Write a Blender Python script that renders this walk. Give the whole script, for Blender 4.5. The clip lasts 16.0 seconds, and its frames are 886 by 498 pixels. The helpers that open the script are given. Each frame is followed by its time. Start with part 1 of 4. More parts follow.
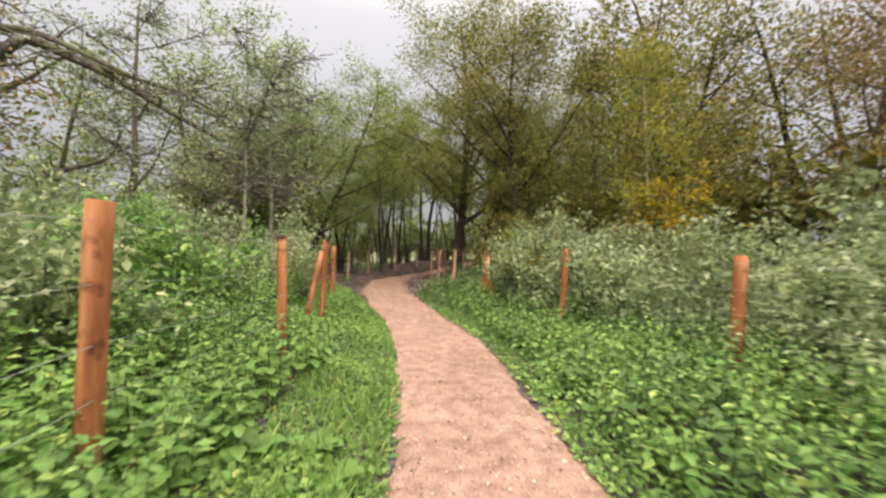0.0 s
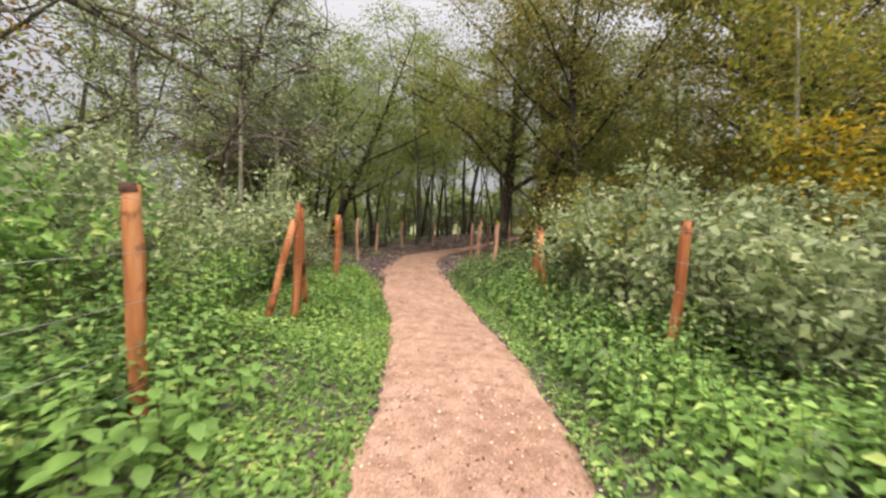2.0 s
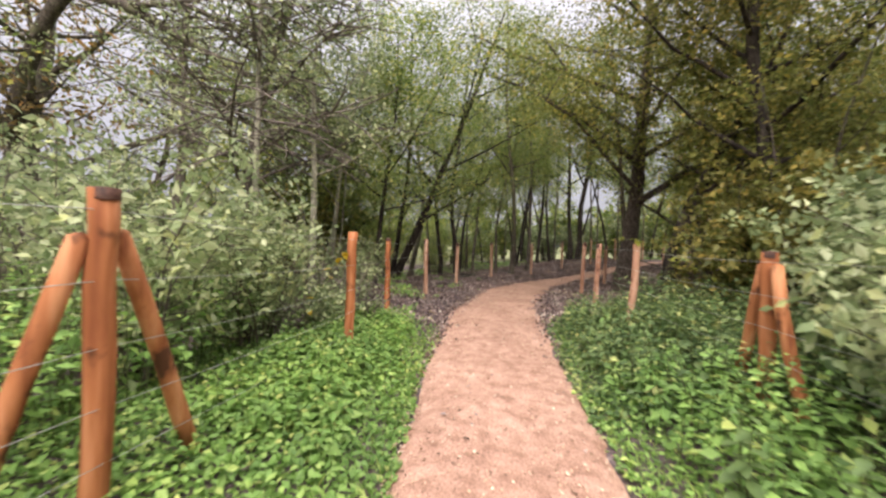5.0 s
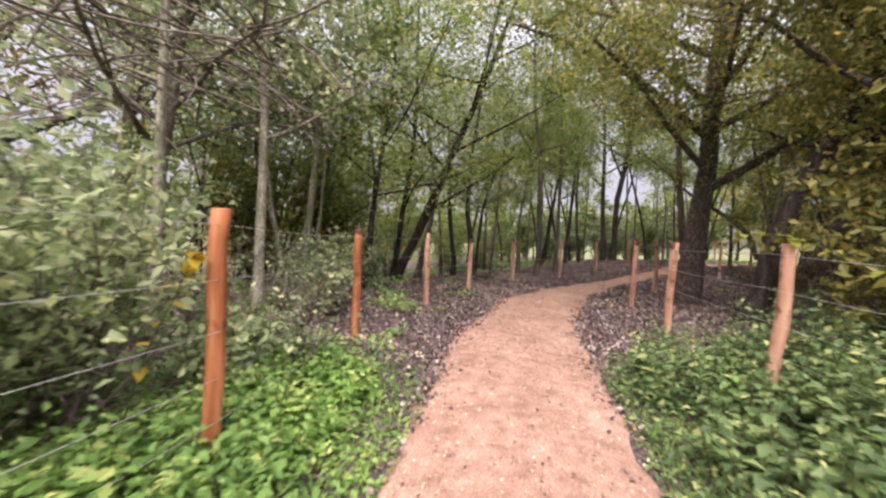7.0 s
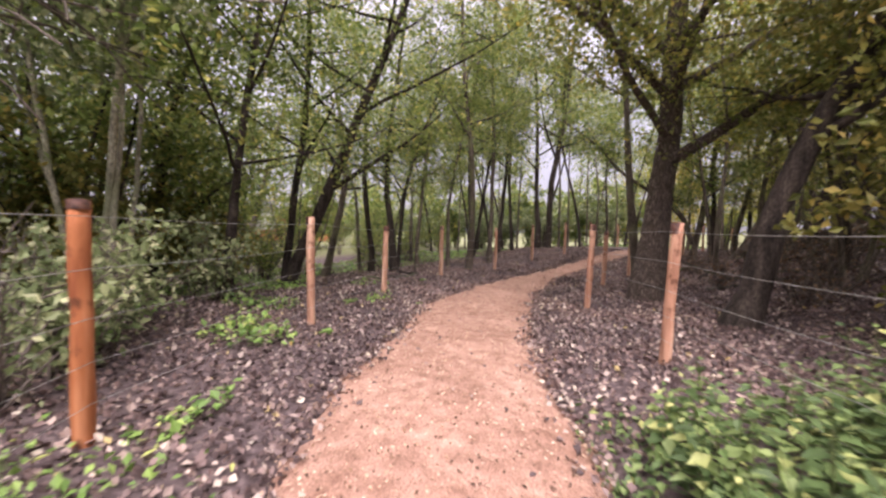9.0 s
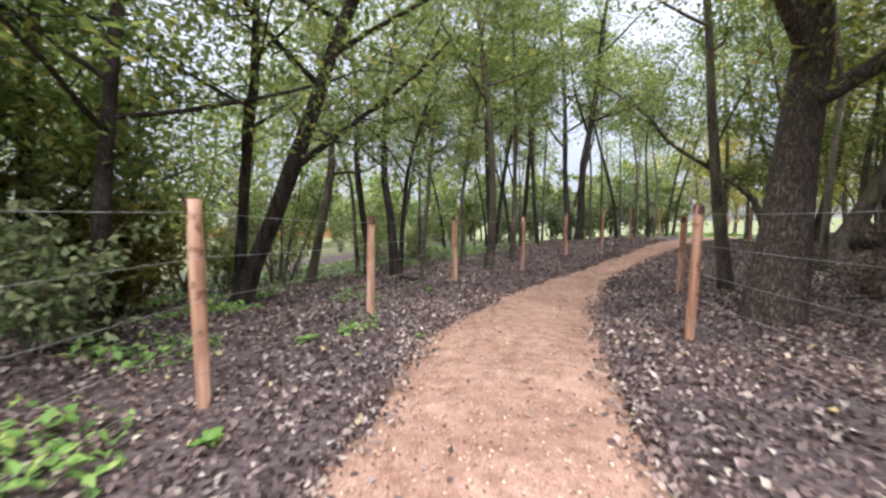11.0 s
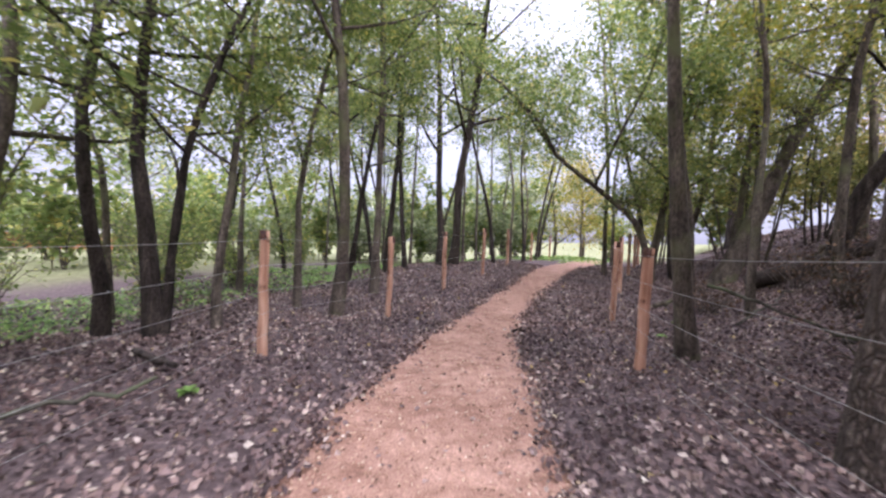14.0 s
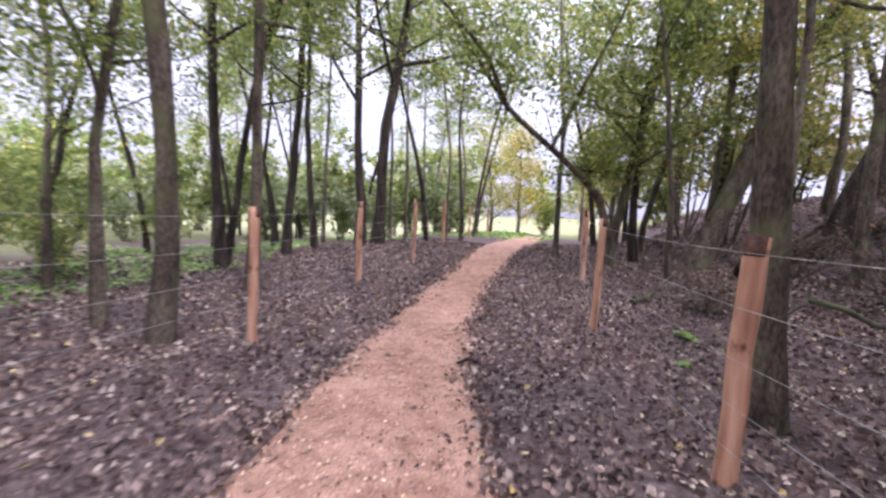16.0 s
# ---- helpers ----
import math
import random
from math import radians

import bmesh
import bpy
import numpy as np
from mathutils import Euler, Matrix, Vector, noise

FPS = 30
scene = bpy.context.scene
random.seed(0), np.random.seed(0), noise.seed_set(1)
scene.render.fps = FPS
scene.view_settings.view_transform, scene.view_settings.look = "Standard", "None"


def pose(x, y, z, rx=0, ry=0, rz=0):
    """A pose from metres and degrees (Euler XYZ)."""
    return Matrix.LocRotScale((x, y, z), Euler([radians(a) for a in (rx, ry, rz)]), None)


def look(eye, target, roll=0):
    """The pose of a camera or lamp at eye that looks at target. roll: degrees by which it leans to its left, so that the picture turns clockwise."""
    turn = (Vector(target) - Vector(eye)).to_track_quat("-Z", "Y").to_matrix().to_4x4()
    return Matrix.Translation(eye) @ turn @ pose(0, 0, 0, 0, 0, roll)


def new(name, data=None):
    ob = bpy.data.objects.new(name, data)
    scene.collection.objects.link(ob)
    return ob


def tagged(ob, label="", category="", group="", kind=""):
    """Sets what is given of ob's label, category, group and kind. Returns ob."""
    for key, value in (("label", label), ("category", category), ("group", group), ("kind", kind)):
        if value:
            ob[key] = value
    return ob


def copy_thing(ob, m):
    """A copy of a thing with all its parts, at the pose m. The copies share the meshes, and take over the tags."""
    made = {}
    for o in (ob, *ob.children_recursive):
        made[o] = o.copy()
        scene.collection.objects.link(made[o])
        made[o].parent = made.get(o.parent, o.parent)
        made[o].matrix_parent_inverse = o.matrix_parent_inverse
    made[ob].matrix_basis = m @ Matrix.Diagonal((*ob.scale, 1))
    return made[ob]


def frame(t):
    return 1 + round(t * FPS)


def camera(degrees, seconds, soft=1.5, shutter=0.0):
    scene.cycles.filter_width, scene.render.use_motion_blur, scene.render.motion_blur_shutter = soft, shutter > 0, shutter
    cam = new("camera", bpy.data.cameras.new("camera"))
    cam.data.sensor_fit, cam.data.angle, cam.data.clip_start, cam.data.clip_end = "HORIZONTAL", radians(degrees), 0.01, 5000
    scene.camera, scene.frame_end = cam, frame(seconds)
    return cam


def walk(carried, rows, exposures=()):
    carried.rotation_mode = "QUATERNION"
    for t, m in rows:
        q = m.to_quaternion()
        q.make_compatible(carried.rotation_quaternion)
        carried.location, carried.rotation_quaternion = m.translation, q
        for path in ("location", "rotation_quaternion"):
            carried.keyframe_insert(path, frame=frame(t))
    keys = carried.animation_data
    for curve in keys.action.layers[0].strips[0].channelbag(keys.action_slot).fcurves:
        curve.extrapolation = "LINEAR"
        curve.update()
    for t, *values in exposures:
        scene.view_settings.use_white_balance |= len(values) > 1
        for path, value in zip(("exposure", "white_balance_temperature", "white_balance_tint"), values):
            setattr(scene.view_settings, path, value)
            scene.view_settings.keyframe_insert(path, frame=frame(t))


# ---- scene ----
cam = camera(95.8, 16.0, soft=2.5, shutter=0.5)
PATH = [
    (0, (1.122, 1.081, 1.309), (1.009, 3.078, 1.319), 1.2),
    (0.5, (1.199, 1.701, 1.301), (0.988, 3.69, 1.315), 0.5),
    (1, (1.213, 2.311, 1.318), (1.085, 4.307, 1.281), 0.6),
    (1.5, (1.217, 2.898, 1.292), (0.859, 4.863, 1.194), 0.8),
    (2, (1.169, 3.446, 1.298), (0.829, 5.412, 1.165), 2.1),
    (2.5, (1.161, 3.999, 1.305), (0.725, 5.945, 1.162), 2.2),
    (3, (1.122, 4.595, 1.296), (0.65, 6.534, 1.172), 2.1),
    (3.5, (1.086, 5.155, 1.296), (0.512, 7.067, 1.177), 1.8),
    (4, (0.99, 5.689, 1.285), (0.498, 7.627, 1.254), 3.4),
    (4.5, (0.835, 6.221, 1.278), (0.101, 8.081, 1.267), 0.7),
    (7, (-0.068, 8.958, 1.264), (-0.979, 10.737, 1.212), 2.5),
    (7.5, (-0.231, 9.5, 1.276), (-1.013, 11.34, 1.207), 1.9),
    (8, (-0.334, 10.024, 1.273), (-1.111, 11.867, 1.268), 1.7),
    (8.5, (-0.478, 10.562, 1.247), (-1.069, 12.472, 1.185), 1.8),
    (11, (-1.326, 13.385, 1.2), (-1.994, 15.266, 1.072), 0.1),
    (11.5, (-1.491, 13.965, 1.238), (-1.85, 15.932, 1.185), 2.0),
    (12, (-1.565, 14.536, 1.229), (-1.888, 16.504, 1.08), 2.9),
    (12.5, (-1.682, 15.094, 1.253), (-1.98, 17.071, 1.24), 2.8),
    (13, (-1.792, 15.655, 1.258), (-2.04, 17.638, 1.176), 3.1),
    (13.5, (-1.913, 16.143, 1.256), (-2.148, 18.129, 1.232), 2.0),
    (14, (-1.895, 16.699, 1.307), (-1.895, 18.699, 1.267), 2.2),
    (14.5, (-1.912, 17.317, 1.326), (-1.926, 19.315, 1.222), 1.2),
    (15, (-1.829, 17.902, 1.342), (-1.622, 19.889, 1.24), 1.3),
    (15.5, (-1.707, 18.498, 1.35), (-1.516, 20.483, 1.205), 2.1),
    (16, (-1.629, 19.079, 1.333), (-1.288, 21.043, 1.174), 2.8),
]
walk(cam, [(t, look(e, g, r)) for t, e, g, r in PATH], [(0, 0.85, 7000, 9), (4.5, 1.06, 6800, 14), (7, 1.3, 6600, 21), (8.7, 1.4, 6600, 29), (11, 1.55, 5950, 12), (11.6, 1.56, 6050, 20), (13.5, 1.64, 5750, 26), (16, 1.94, 5800, 30)])

# ---- world and light: an overcast sky ----
world = bpy.data.worlds.new("overcast_sky")
scene.world = world
world.use_nodes = True
wn, wl = world.node_tree.nodes, world.node_tree.links
sky = wn.new("ShaderNodeTexSky")
sky.sky_type = "NISHITA"
sky.sun_disc = False
sky.sun_elevation = radians(42)
sky.sun_rotation = radians(200)
sky.air_density, sky.dust_density = 1.0, 4.0
cloud = wn.new("ShaderNodeMix")
cloud.data_type = "RGBA"
cloud.inputs[0].default_value = 0.85
wl.new(sky.outputs[0], cloud.inputs[6])
# A thick overcast: far brighter overhead than low down.
dome = wn.new("ShaderNodeTexCoord")
up = wn.new("ShaderNodeSeparateXYZ")
wl.new(dome.outputs["Generated"], up.inputs[0])
veil = wn.new("ShaderNodeValToRGB")
veil.color_ramp.elements[0].position, veil.color_ramp.elements[0].color = 0.0, (0.115, 0.115, 0.13, 1)
half_up = veil.color_ramp.elements.new(0.5)
half_up.color = (0.30, 0.298, 0.325, 1)
veil.color_ramp.elements[2].position, veil.color_ramp.elements[2].color = 1.0, (1.3, 1.28, 1.27, 1)
wl.new(up.outputs[2], veil.inputs[0])
gain = wn.new("ShaderNodeVectorMath")
gain.operation = "SCALE"
gain.inputs["Scale"].default_value = 16.5
wl.new(veil.outputs[0], gain.inputs[0])
wl.new(gain.outputs[0], cloud.inputs[7])
wl.new(cloud.outputs[2], wn["Background"].inputs[0])
wn["Background"].inputs[1].default_value = 0.11
sun = new("sun", bpy.data.lights.new("sun", "SUN"))
sun.data.energy, sun.data.angle, sun.data.color = 1.5, radians(30), (1.0, 0.95, 0.88)
sun.matrix_world = look((0, 0, 30), (-9, 26, 0))

# ---- materials ----


def mat(name, rough=0.8):
    m = bpy.data.materials.new(name)
    m.use_nodes = True
    b = m.node_tree.nodes["Principled BSDF"]
    b.inputs["Roughness"].default_value = rough
    b.inputs["Specular IOR Level"].default_value = 0.25
    return m, m.node_tree.nodes, m.node_tree.links, b


def ramp(nodes, stops):
    r = nodes.new("ShaderNodeValToRGB")
    e = r.color_ramp.elements
    for k, (p, c) in enumerate(stops):
        el = e[k] if k < 2 else e.new(p)
        el.position, el.color = p, (*c, 1)
    return r


def noise_node(nodes, links, scale, detail=4, coord="Object", stretch=None):
    tc = nodes.new("ShaderNodeTexCoord")
    n = nodes.new("ShaderNodeTexNoise")
    n.inputs["Scale"].default_value, n.inputs["Detail"].default_value = scale, detail
    if stretch:
        mp = nodes.new("ShaderNodeMapping")
        mp.inputs["Scale"].default_value = stretch
        links.new(tc.outputs[coord], mp.inputs[0])
        links.new(mp.outputs[0], n.inputs["Vector"])
    else:
        links.new(tc.outputs[coord], n.inputs["Vector"])
    return n


def mix_rgb(nodes, links, fac, a, b, kind="MIX"):
    m = nodes.new("ShaderNodeMix")
    m.data_type, m.blend_type = "RGBA", kind
    for sock, v in ((0, fac), (6, a), (7, b)):
        if isinstance(v, (int, float)):
            m.inputs[sock].default_value = v
        elif isinstance(v, tuple):
            m.inputs[sock].default_value = (*v, 1)
        else:
            links.new(v, m.inputs[sock])
    return m.outputs[2]


def bump(nodes, links, b, height, strength=0.5, dist=0.02):
    n = nodes.new("ShaderNodeBump")
    n.inputs["Strength"].default_value, n.inputs["Distance"].default_value = strength, dist
    links.new(height, n.inputs["Height"])
    links.new(n.outputs[0], b.inputs["Normal"])


def leaf_mat(name, stops, translucent=0.35, rough=0.42):
    """Leaves that differ from one another: each takes its own place on the ramp."""
    m, n, l, b = mat(name, rough)
    geo = n.new("ShaderNodeNewGeometry")
    r = ramp(n, stops)
    l.new(geo.outputs["Random Per Island"], r.inputs[0])
    big = noise_node(n, l, 0.9, 2)
    v = ramp(n, [(0.3, (0.72, 0.74, 0.7)), (0.7, (1.2, 1.15, 1.0))])
    l.new(big.outputs[0], v.inputs[0])
    col = mix_rgb(n, l, 1.0, r.outputs[0], v.outputs[0], "MULTIPLY")
    l.new(col, b.inputs["Base Color"])
    t = n.new("ShaderNodeBsdfTranslucent")
    l.new(col, t.inputs[0])
    mx = n.new("ShaderNodeMixShader")
    mx.inputs[0].default_value = translucent
    l.new(b.outputs[0], mx.inputs[1])
    l.new(t.outputs[0], mx.inputs[2])
    l.new(mx.outputs[0], n["Material Output"].inputs[0])
    return m


def bark_mat(name, dark, light, moss=None, scale=9.0):
    m, n, l, b = mat(name, 0.92)
    f = noise_node(n, l, scale, 6, "Object", (1.0, 1.0, 0.22))
    r = ramp(n, [(0.35, dark), (0.68, light)])
    l.new(f.outputs[0], r.inputs[0])
    fine = noise_node(n, l, scale * 5, 4, "Object", (1.0, 1.0, 0.45))
    fr = ramp(n, [(0.36, (0.55, 0.55, 0.55)), (0.64, (1.4, 1.38, 1.33))])
    l.new(fine.outputs[0], fr.inputs[0])
    col = mix_rgb(n, l, 1.0, r.outputs[0], fr.outputs[0], "MULTIPLY")
    if moss:
        g = noise_node(n, l, 1.7, 4)
        k = ramp(n, [(0.5, (0, 0, 0)), (0.66, (1, 1, 1))])
        l.new(g.outputs[0], k.inputs[0])
        col = mix_rgb(n, l, k.outputs[0], col, moss)
    l.new(col, b.inputs["Base Color"])
    bump(n, l, b, f.outputs[0], 0.9, 0.03)
    return m


def plain_mat(name, a, c, scale=30.0, rough=0.85, strength=0.3, dist=0.01):
    m, n, l, b = mat(name, rough)
    f = noise_node(n, l, scale, 5)
    r = ramp(n, [(0.35, a), (0.65, c)])
    l.new(f.outputs[0], r.inputs[0])
    l.new(r.outputs[0], b.inputs["Base Color"])
    bump(n, l, b, f.outputs[0], strength, dist)
    return m


OLIVE = leaf_mat("olive_leaf", [(0.0, (0.106, 0.126, 0.035)), (0.45, (0.194, 0.203, 0.058)), (0.8, (0.300, 0.270, 0.087)), (1.0, (0.523, 0.407, 0.117))], 0.45)
OAK_LEAF = leaf_mat("oak_leaf", [(0.0, (0.125, 0.165, 0.05)), (0.5, (0.235, 0.265, 0.083)), (0.85, (0.36, 0.36, 0.115)), (1.0, (0.58, 0.48, 0.13))], 0.5)
GREEN = leaf_mat("green_leaf", [(0.0, (0.120, 0.181, 0.052)), (0.5, (0.216, 0.297, 0.091)), (0.85, (0.343, 0.394, 0.130)), (1.0, (0.638, 0.578, 0.171))], 0.50)
LIME = leaf_mat("lime_leaf", [(0.0, (0.167, 0.209, 0.042)), (0.6, (0.314, 0.334, 0.063)), (1.0, (0.470, 0.376, 0.073))], 0.50)
GREY_GREEN = leaf_mat("grey_green_leaf", [(0.0, (0.150, 0.200, 0.100)), (0.5, (0.260, 0.330, 0.170)), (0.85, (0.440, 0.500, 0.300)), (1.0, (0.720, 0.740, 0.500))], 0.40)
PALE = leaf_mat("pale_leaf", [(0.0, (0.202, 0.275, 0.134)), (0.5, (0.350, 0.421, 0.235)), (0.9, (0.565, 0.609, 0.41)), (1.0, (0.675, 0.720, 0.35))], 0.40)
YELLOW = leaf_mat("yellow_leaf", [(0.0, (0.242, 0.220, 0.033)), (0.5, (0.495, 0.363, 0.033)), (1.0, (0.682, 0.462, 0.044))], 0.4)
GOLD = leaf_mat("golden_leaf", [(0.0, (0.22, 0.24, 0.06)), (0.5, (0.42, 0.37, 0.09)), (1.0, (0.62, 0.48, 0.12))], 0.5)
RUST = leaf_mat("rust_leaf", [(0.0, (0.154, 0.121, 0.055)), (0.6, (0.308, 0.220, 0.099)), (1.0, (0.484, 0.286, 0.110))], 0.40)
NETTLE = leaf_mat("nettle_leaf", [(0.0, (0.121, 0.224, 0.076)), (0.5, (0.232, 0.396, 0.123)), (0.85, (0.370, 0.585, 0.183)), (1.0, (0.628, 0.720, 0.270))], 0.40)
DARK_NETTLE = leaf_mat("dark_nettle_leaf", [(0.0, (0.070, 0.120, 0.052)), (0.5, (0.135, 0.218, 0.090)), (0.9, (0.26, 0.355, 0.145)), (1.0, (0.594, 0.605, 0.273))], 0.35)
FRESH = leaf_mat("fresh_leaf", [(0.0, (0.113, 0.212, 0.057)), (0.5, (0.201, 0.355, 0.098)), (0.9, (0.323, 0.474, 0.149)), (1.0, (0.515, 0.558, 0.204))], 0.35)
BRACKEN = leaf_mat("dead_bracken", [(0.0, (0.1, 0.062, 0.045)), (0.6, (0.2, 0.125, 0.085)), (1.0, (0.33, 0.22, 0.15))], 0.1, 0.8)
LITTER = leaf_mat("litter_leaf", [(0.0, (0.055, 0.038, 0.042)), (0.3, (0.13, 0.092, 0.098)), (0.6, (0.23, 0.165, 0.168)), (0.85, (0.35, 0.27, 0.265)), (0.96, (0.52, 0.44, 0.42)), (0.985, (0.66, 0.60, 0.55)), (1.0, (0.52, 0.40, 0.15))], 0.05, 0.5)
BARK = bark_mat("brown_bark", (0.05, 0.04, 0.034), (0.16, 0.135, 0.11), (0.13, 0.135, 0.07))
DARK_BARK = bark_mat("dark_bark", (0.02, 0.016, 0.014), (0.08, 0.065, 0.056))


def furrowed_bark():
    """Thick oak bark: upright ridges parted by dark furrows."""
    m, n, l, b = mat("furrowed_bark", 0.95)
    tc, mp, vo = n.new("ShaderNodeTexCoord"), n.new("ShaderNodeMapping"), n.new("ShaderNodeTexVoronoi")
    mp.inputs["Scale"].default_value = (1.0, 1.0, 0.16)
    vo.feature, vo.inputs["Scale"].default_value = "DISTANCE_TO_EDGE", 30.0
    warp = noise_node(n, l, 6.0, 4)
    add = n.new("ShaderNodeVectorMath")
    add.operation = "MULTIPLY_ADD"
    add.inputs[1].default_value = (0.12, 0.12, 0.12)
    l.new(warp.outputs["Color"], add.inputs[0])
    l.new(tc.outputs["Object"], add.inputs[2])
    l.new(add.outputs[0], mp.inputs[0])
    l.new(mp.outputs[0], vo.inputs["Vector"])
    r = ramp(n, [(0.0, (0.05, 0.04, 0.034)), (0.15, (0.13, 0.105, 0.09)), (0.45, (0.225, 0.19, 0.162))])
    l.new(vo.outputs["Distance"], r.inputs[0])
    fine = noise_node(n, l, 30, 5)
    fr = ramp(n, [(0.3, (0.65, 0.65, 0.65)), (0.7, (1.25, 1.22, 1.18))])
    l.new(fine.outputs[0], fr.inputs[0])
    l.new(mix_rgb(n, l, 1.0, r.outputs[0], fr.outputs[0], "MULTIPLY"), b.inputs["Base Color"])
    bump(n, l, b, vo.outputs["Distance"], 1.0, 0.06)
    return m


OAK_BARK = furrowed_bark()
PALE_BARK = bark_mat("pale_bark", (0.2, 0.185, 0.145), (0.44, 0.42, 0.34), (0.2, 0.21, 0.13))
GREY_BARK = bark_mat("grey_bark", (0.055, 0.045, 0.036), (0.20, 0.17, 0.14), (0.14, 0.14, 0.085))
TWIG = bark_mat("twig_bark", (0.09, 0.075, 0.065), (0.22, 0.185, 0.165))
STEM = plain_mat("green_stem", (0.06, 0.08, 0.03), (0.13, 0.15, 0.06), 40)
WIRE = plain_mat("galvanised_wire", (0.3, 0.31, 0.3), (0.5, 0.5, 0.48), 60, 0.45)
WIRE.node_tree.nodes["Principled BSDF"].inputs["Metallic"].default_value = 0.6


def wood_mat(name, stops):
    """Freshly peeled reddish fence timber with streaks and dark knots."""
    m, n, l, b = mat(name, 0.75)
    f = noise_node(n, l, 14.0, 6, "Object", (1.0, 1.0, 0.12))
    r = ramp(n, stops)
    l.new(f.outputs[0], r.inputs[0])
    k = noise_node(n, l, 7.0, 3, "Object", (1.0, 1.0, 0.7))
    kr = ramp(n, [(0.57, (0, 0, 0)), (0.66, (1, 1, 1))])
    l.new(k.outputs[0], kr.inputs[0])
    col = mix_rgb(n, l, kr.outputs[0], r.outputs[0], (0.09, 0.035, 0.018))
    oi = n.new("ShaderNodeObjectInfo")
    tint = ramp(n, [(0.0, (0.9, 0.86, 0.86)), (1.0, (1.12, 1.2, 1.25))])
    l.new(oi.outputs["Random"], tint.inputs[0])
    col = mix_rgb(n, l, 1.0, col, tint.outputs[0], "MULTIPLY")
    l.new(col, b.inputs["Base Color"])
    bump(n, l, b, f.outputs[0], 0.7, 0.012)
    return m


WOOD = wood_mat("peeled_timber", [(0.3, (0.24, 0.075, 0.03)), (0.5, (0.43, 0.16, 0.065)), (0.72, (0.60, 0.28, 0.14))])
PALE_WOOD = wood_mat("pale_peeled_timber", [(0.3, (0.28, 0.135, 0.085)), (0.5, (0.50, 0.275, 0.18)), (0.72, (0.68, 0.45, 0.32))])
WET_WOOD = plain_mat("wet_end_grain", (0.035, 0.016, 0.012), (0.11, 0.05, 0.035), 40, 0.6)
OLD_WOOD = bark_mat("old_grey_timber", (0.04, 0.038, 0.032), (0.16, 0.15, 0.13), (0.12, 0.14, 0.08))


def path_mat():
    """Reddish compacted self-binding gravel with pale grit and worn blotches."""
    m, n, l, b = mat("reddish_gravel", 0.95)
    big = noise_node(n, l, 1.3, 3)
    fine = noise_node(n, l, 85.0, 3)
    grit = n.new("ShaderNodeTexVoronoi")
    tc = n.new("ShaderNodeTexCoord")
    l.new(tc.outputs["Object"], grit.inputs["Vector"])
    grit.inputs["Scale"].default_value = 70
    base = ramp(n, [(0.3, (0.325, 0.19, 0.14)), (0.7, (0.45, 0.28, 0.214))])
    l.new(big.outputs[0], base.inputs[0])
    fr = ramp(n, [(0.3, (0.6, 0.56, 0.54)), (0.5, (1.0, 1.0, 1.0)), (0.72, (1.35, 1.36, 1.36))])
    l.new(fine.outputs[0], fr.inputs[0])
    col = mix_rgb(n, l, 1.0, base.outputs[0], fr.outputs[0], "MULTIPLY")
    mid = noise_node(n, l, 7.5, 5)
    mr = ramp(n, [(0.32, (0.76, 0.72, 0.7)), (0.5, (1.0, 1.0, 1.0)), (0.7, (1.2, 1.24, 1.27))])
    l.new(mid.outputs[0], mr.inputs[0])
    col = mix_rgb(n, l, 1.0, col, mr.outputs[0], "MULTIPLY")
    gr = ramp(n, [(0.0, (0.35, 0.3, 0.3)), (0.06, (0.9, 0.9, 0.9)), (0.8, (1.0, 1.0, 1.0)), (0.97, (1.5, 1.5, 1.45))])
    l.new(grit.outputs["Color"], gr.inputs[0])
    col = mix_rgb(n, l, 0.75, col, gr.outputs[0], "MULTIPLY")
    l.new(col, b.inputs["Base Color"])
    bump(n, l, b, fine.outputs[0], 0.8, 0.012)
    return m


PATH_MAT = path_mat()


def ground_mat():
    """Dark woodland soil and rotted leaves; mown meadow beyond the trees."""
    m, n, l, b = mat("woodland_soil", 0.95)
    f = noise_node(n, l, 22.0, 6)
    r = ramp(n, [(0.3, (0.05, 0.036, 0.036)), (0.55, (0.12, 0.09, 0.09)), (0.75, (0.22, 0.17, 0.165))])
    l.new(f.outputs[0], r.inputs[0])
    g = noise_node(n, l, 5.0, 5)
    gr = ramp(n, [(0.3, (0.12, 0.135, 0.06)), (0.7, (0.23, 0.235, 0.12))])
    l.new(g.outputs[0], gr.inputs[0])
    at = n.new("ShaderNodeAttribute")
    at.attribute_name = "meadow"
    l.new(mix_rgb(n, l, at.outputs["Fac"], r.outputs[0], gr.outputs[0]), b.inputs["Base Color"])
    bump(n, l, b, f.outputs[0], 0.8, 0.03)
    return m


GROUND_MAT = ground_mat()

# ---- mesh helpers ----


def quick_mesh(name, verts, quads, material, smooth=True):
    """A mesh from arrays of corners and of four-cornered faces."""
    verts, quads = np.asarray(verts, dtype=np.float32), np.asarray(quads, dtype=np.int32)
    me = bpy.data.meshes.new(name)
    me.vertices.add(len(verts))
    me.vertices.foreach_set("co", verts.ravel())
    me.loops.add(quads.size)
    me.loops.foreach_set("vertex_index", quads.ravel())
    me.polygons.add(len(quads))
    me.polygons.foreach_set("loop_start", np.arange(0, quads.size, 4, dtype=np.int32))
    me.polygons.foreach_set("use_smooth", np.full(len(quads), smooth))
    me.update(calc_edges=True)
    me.validate()
    me.materials.append(material)
    return me


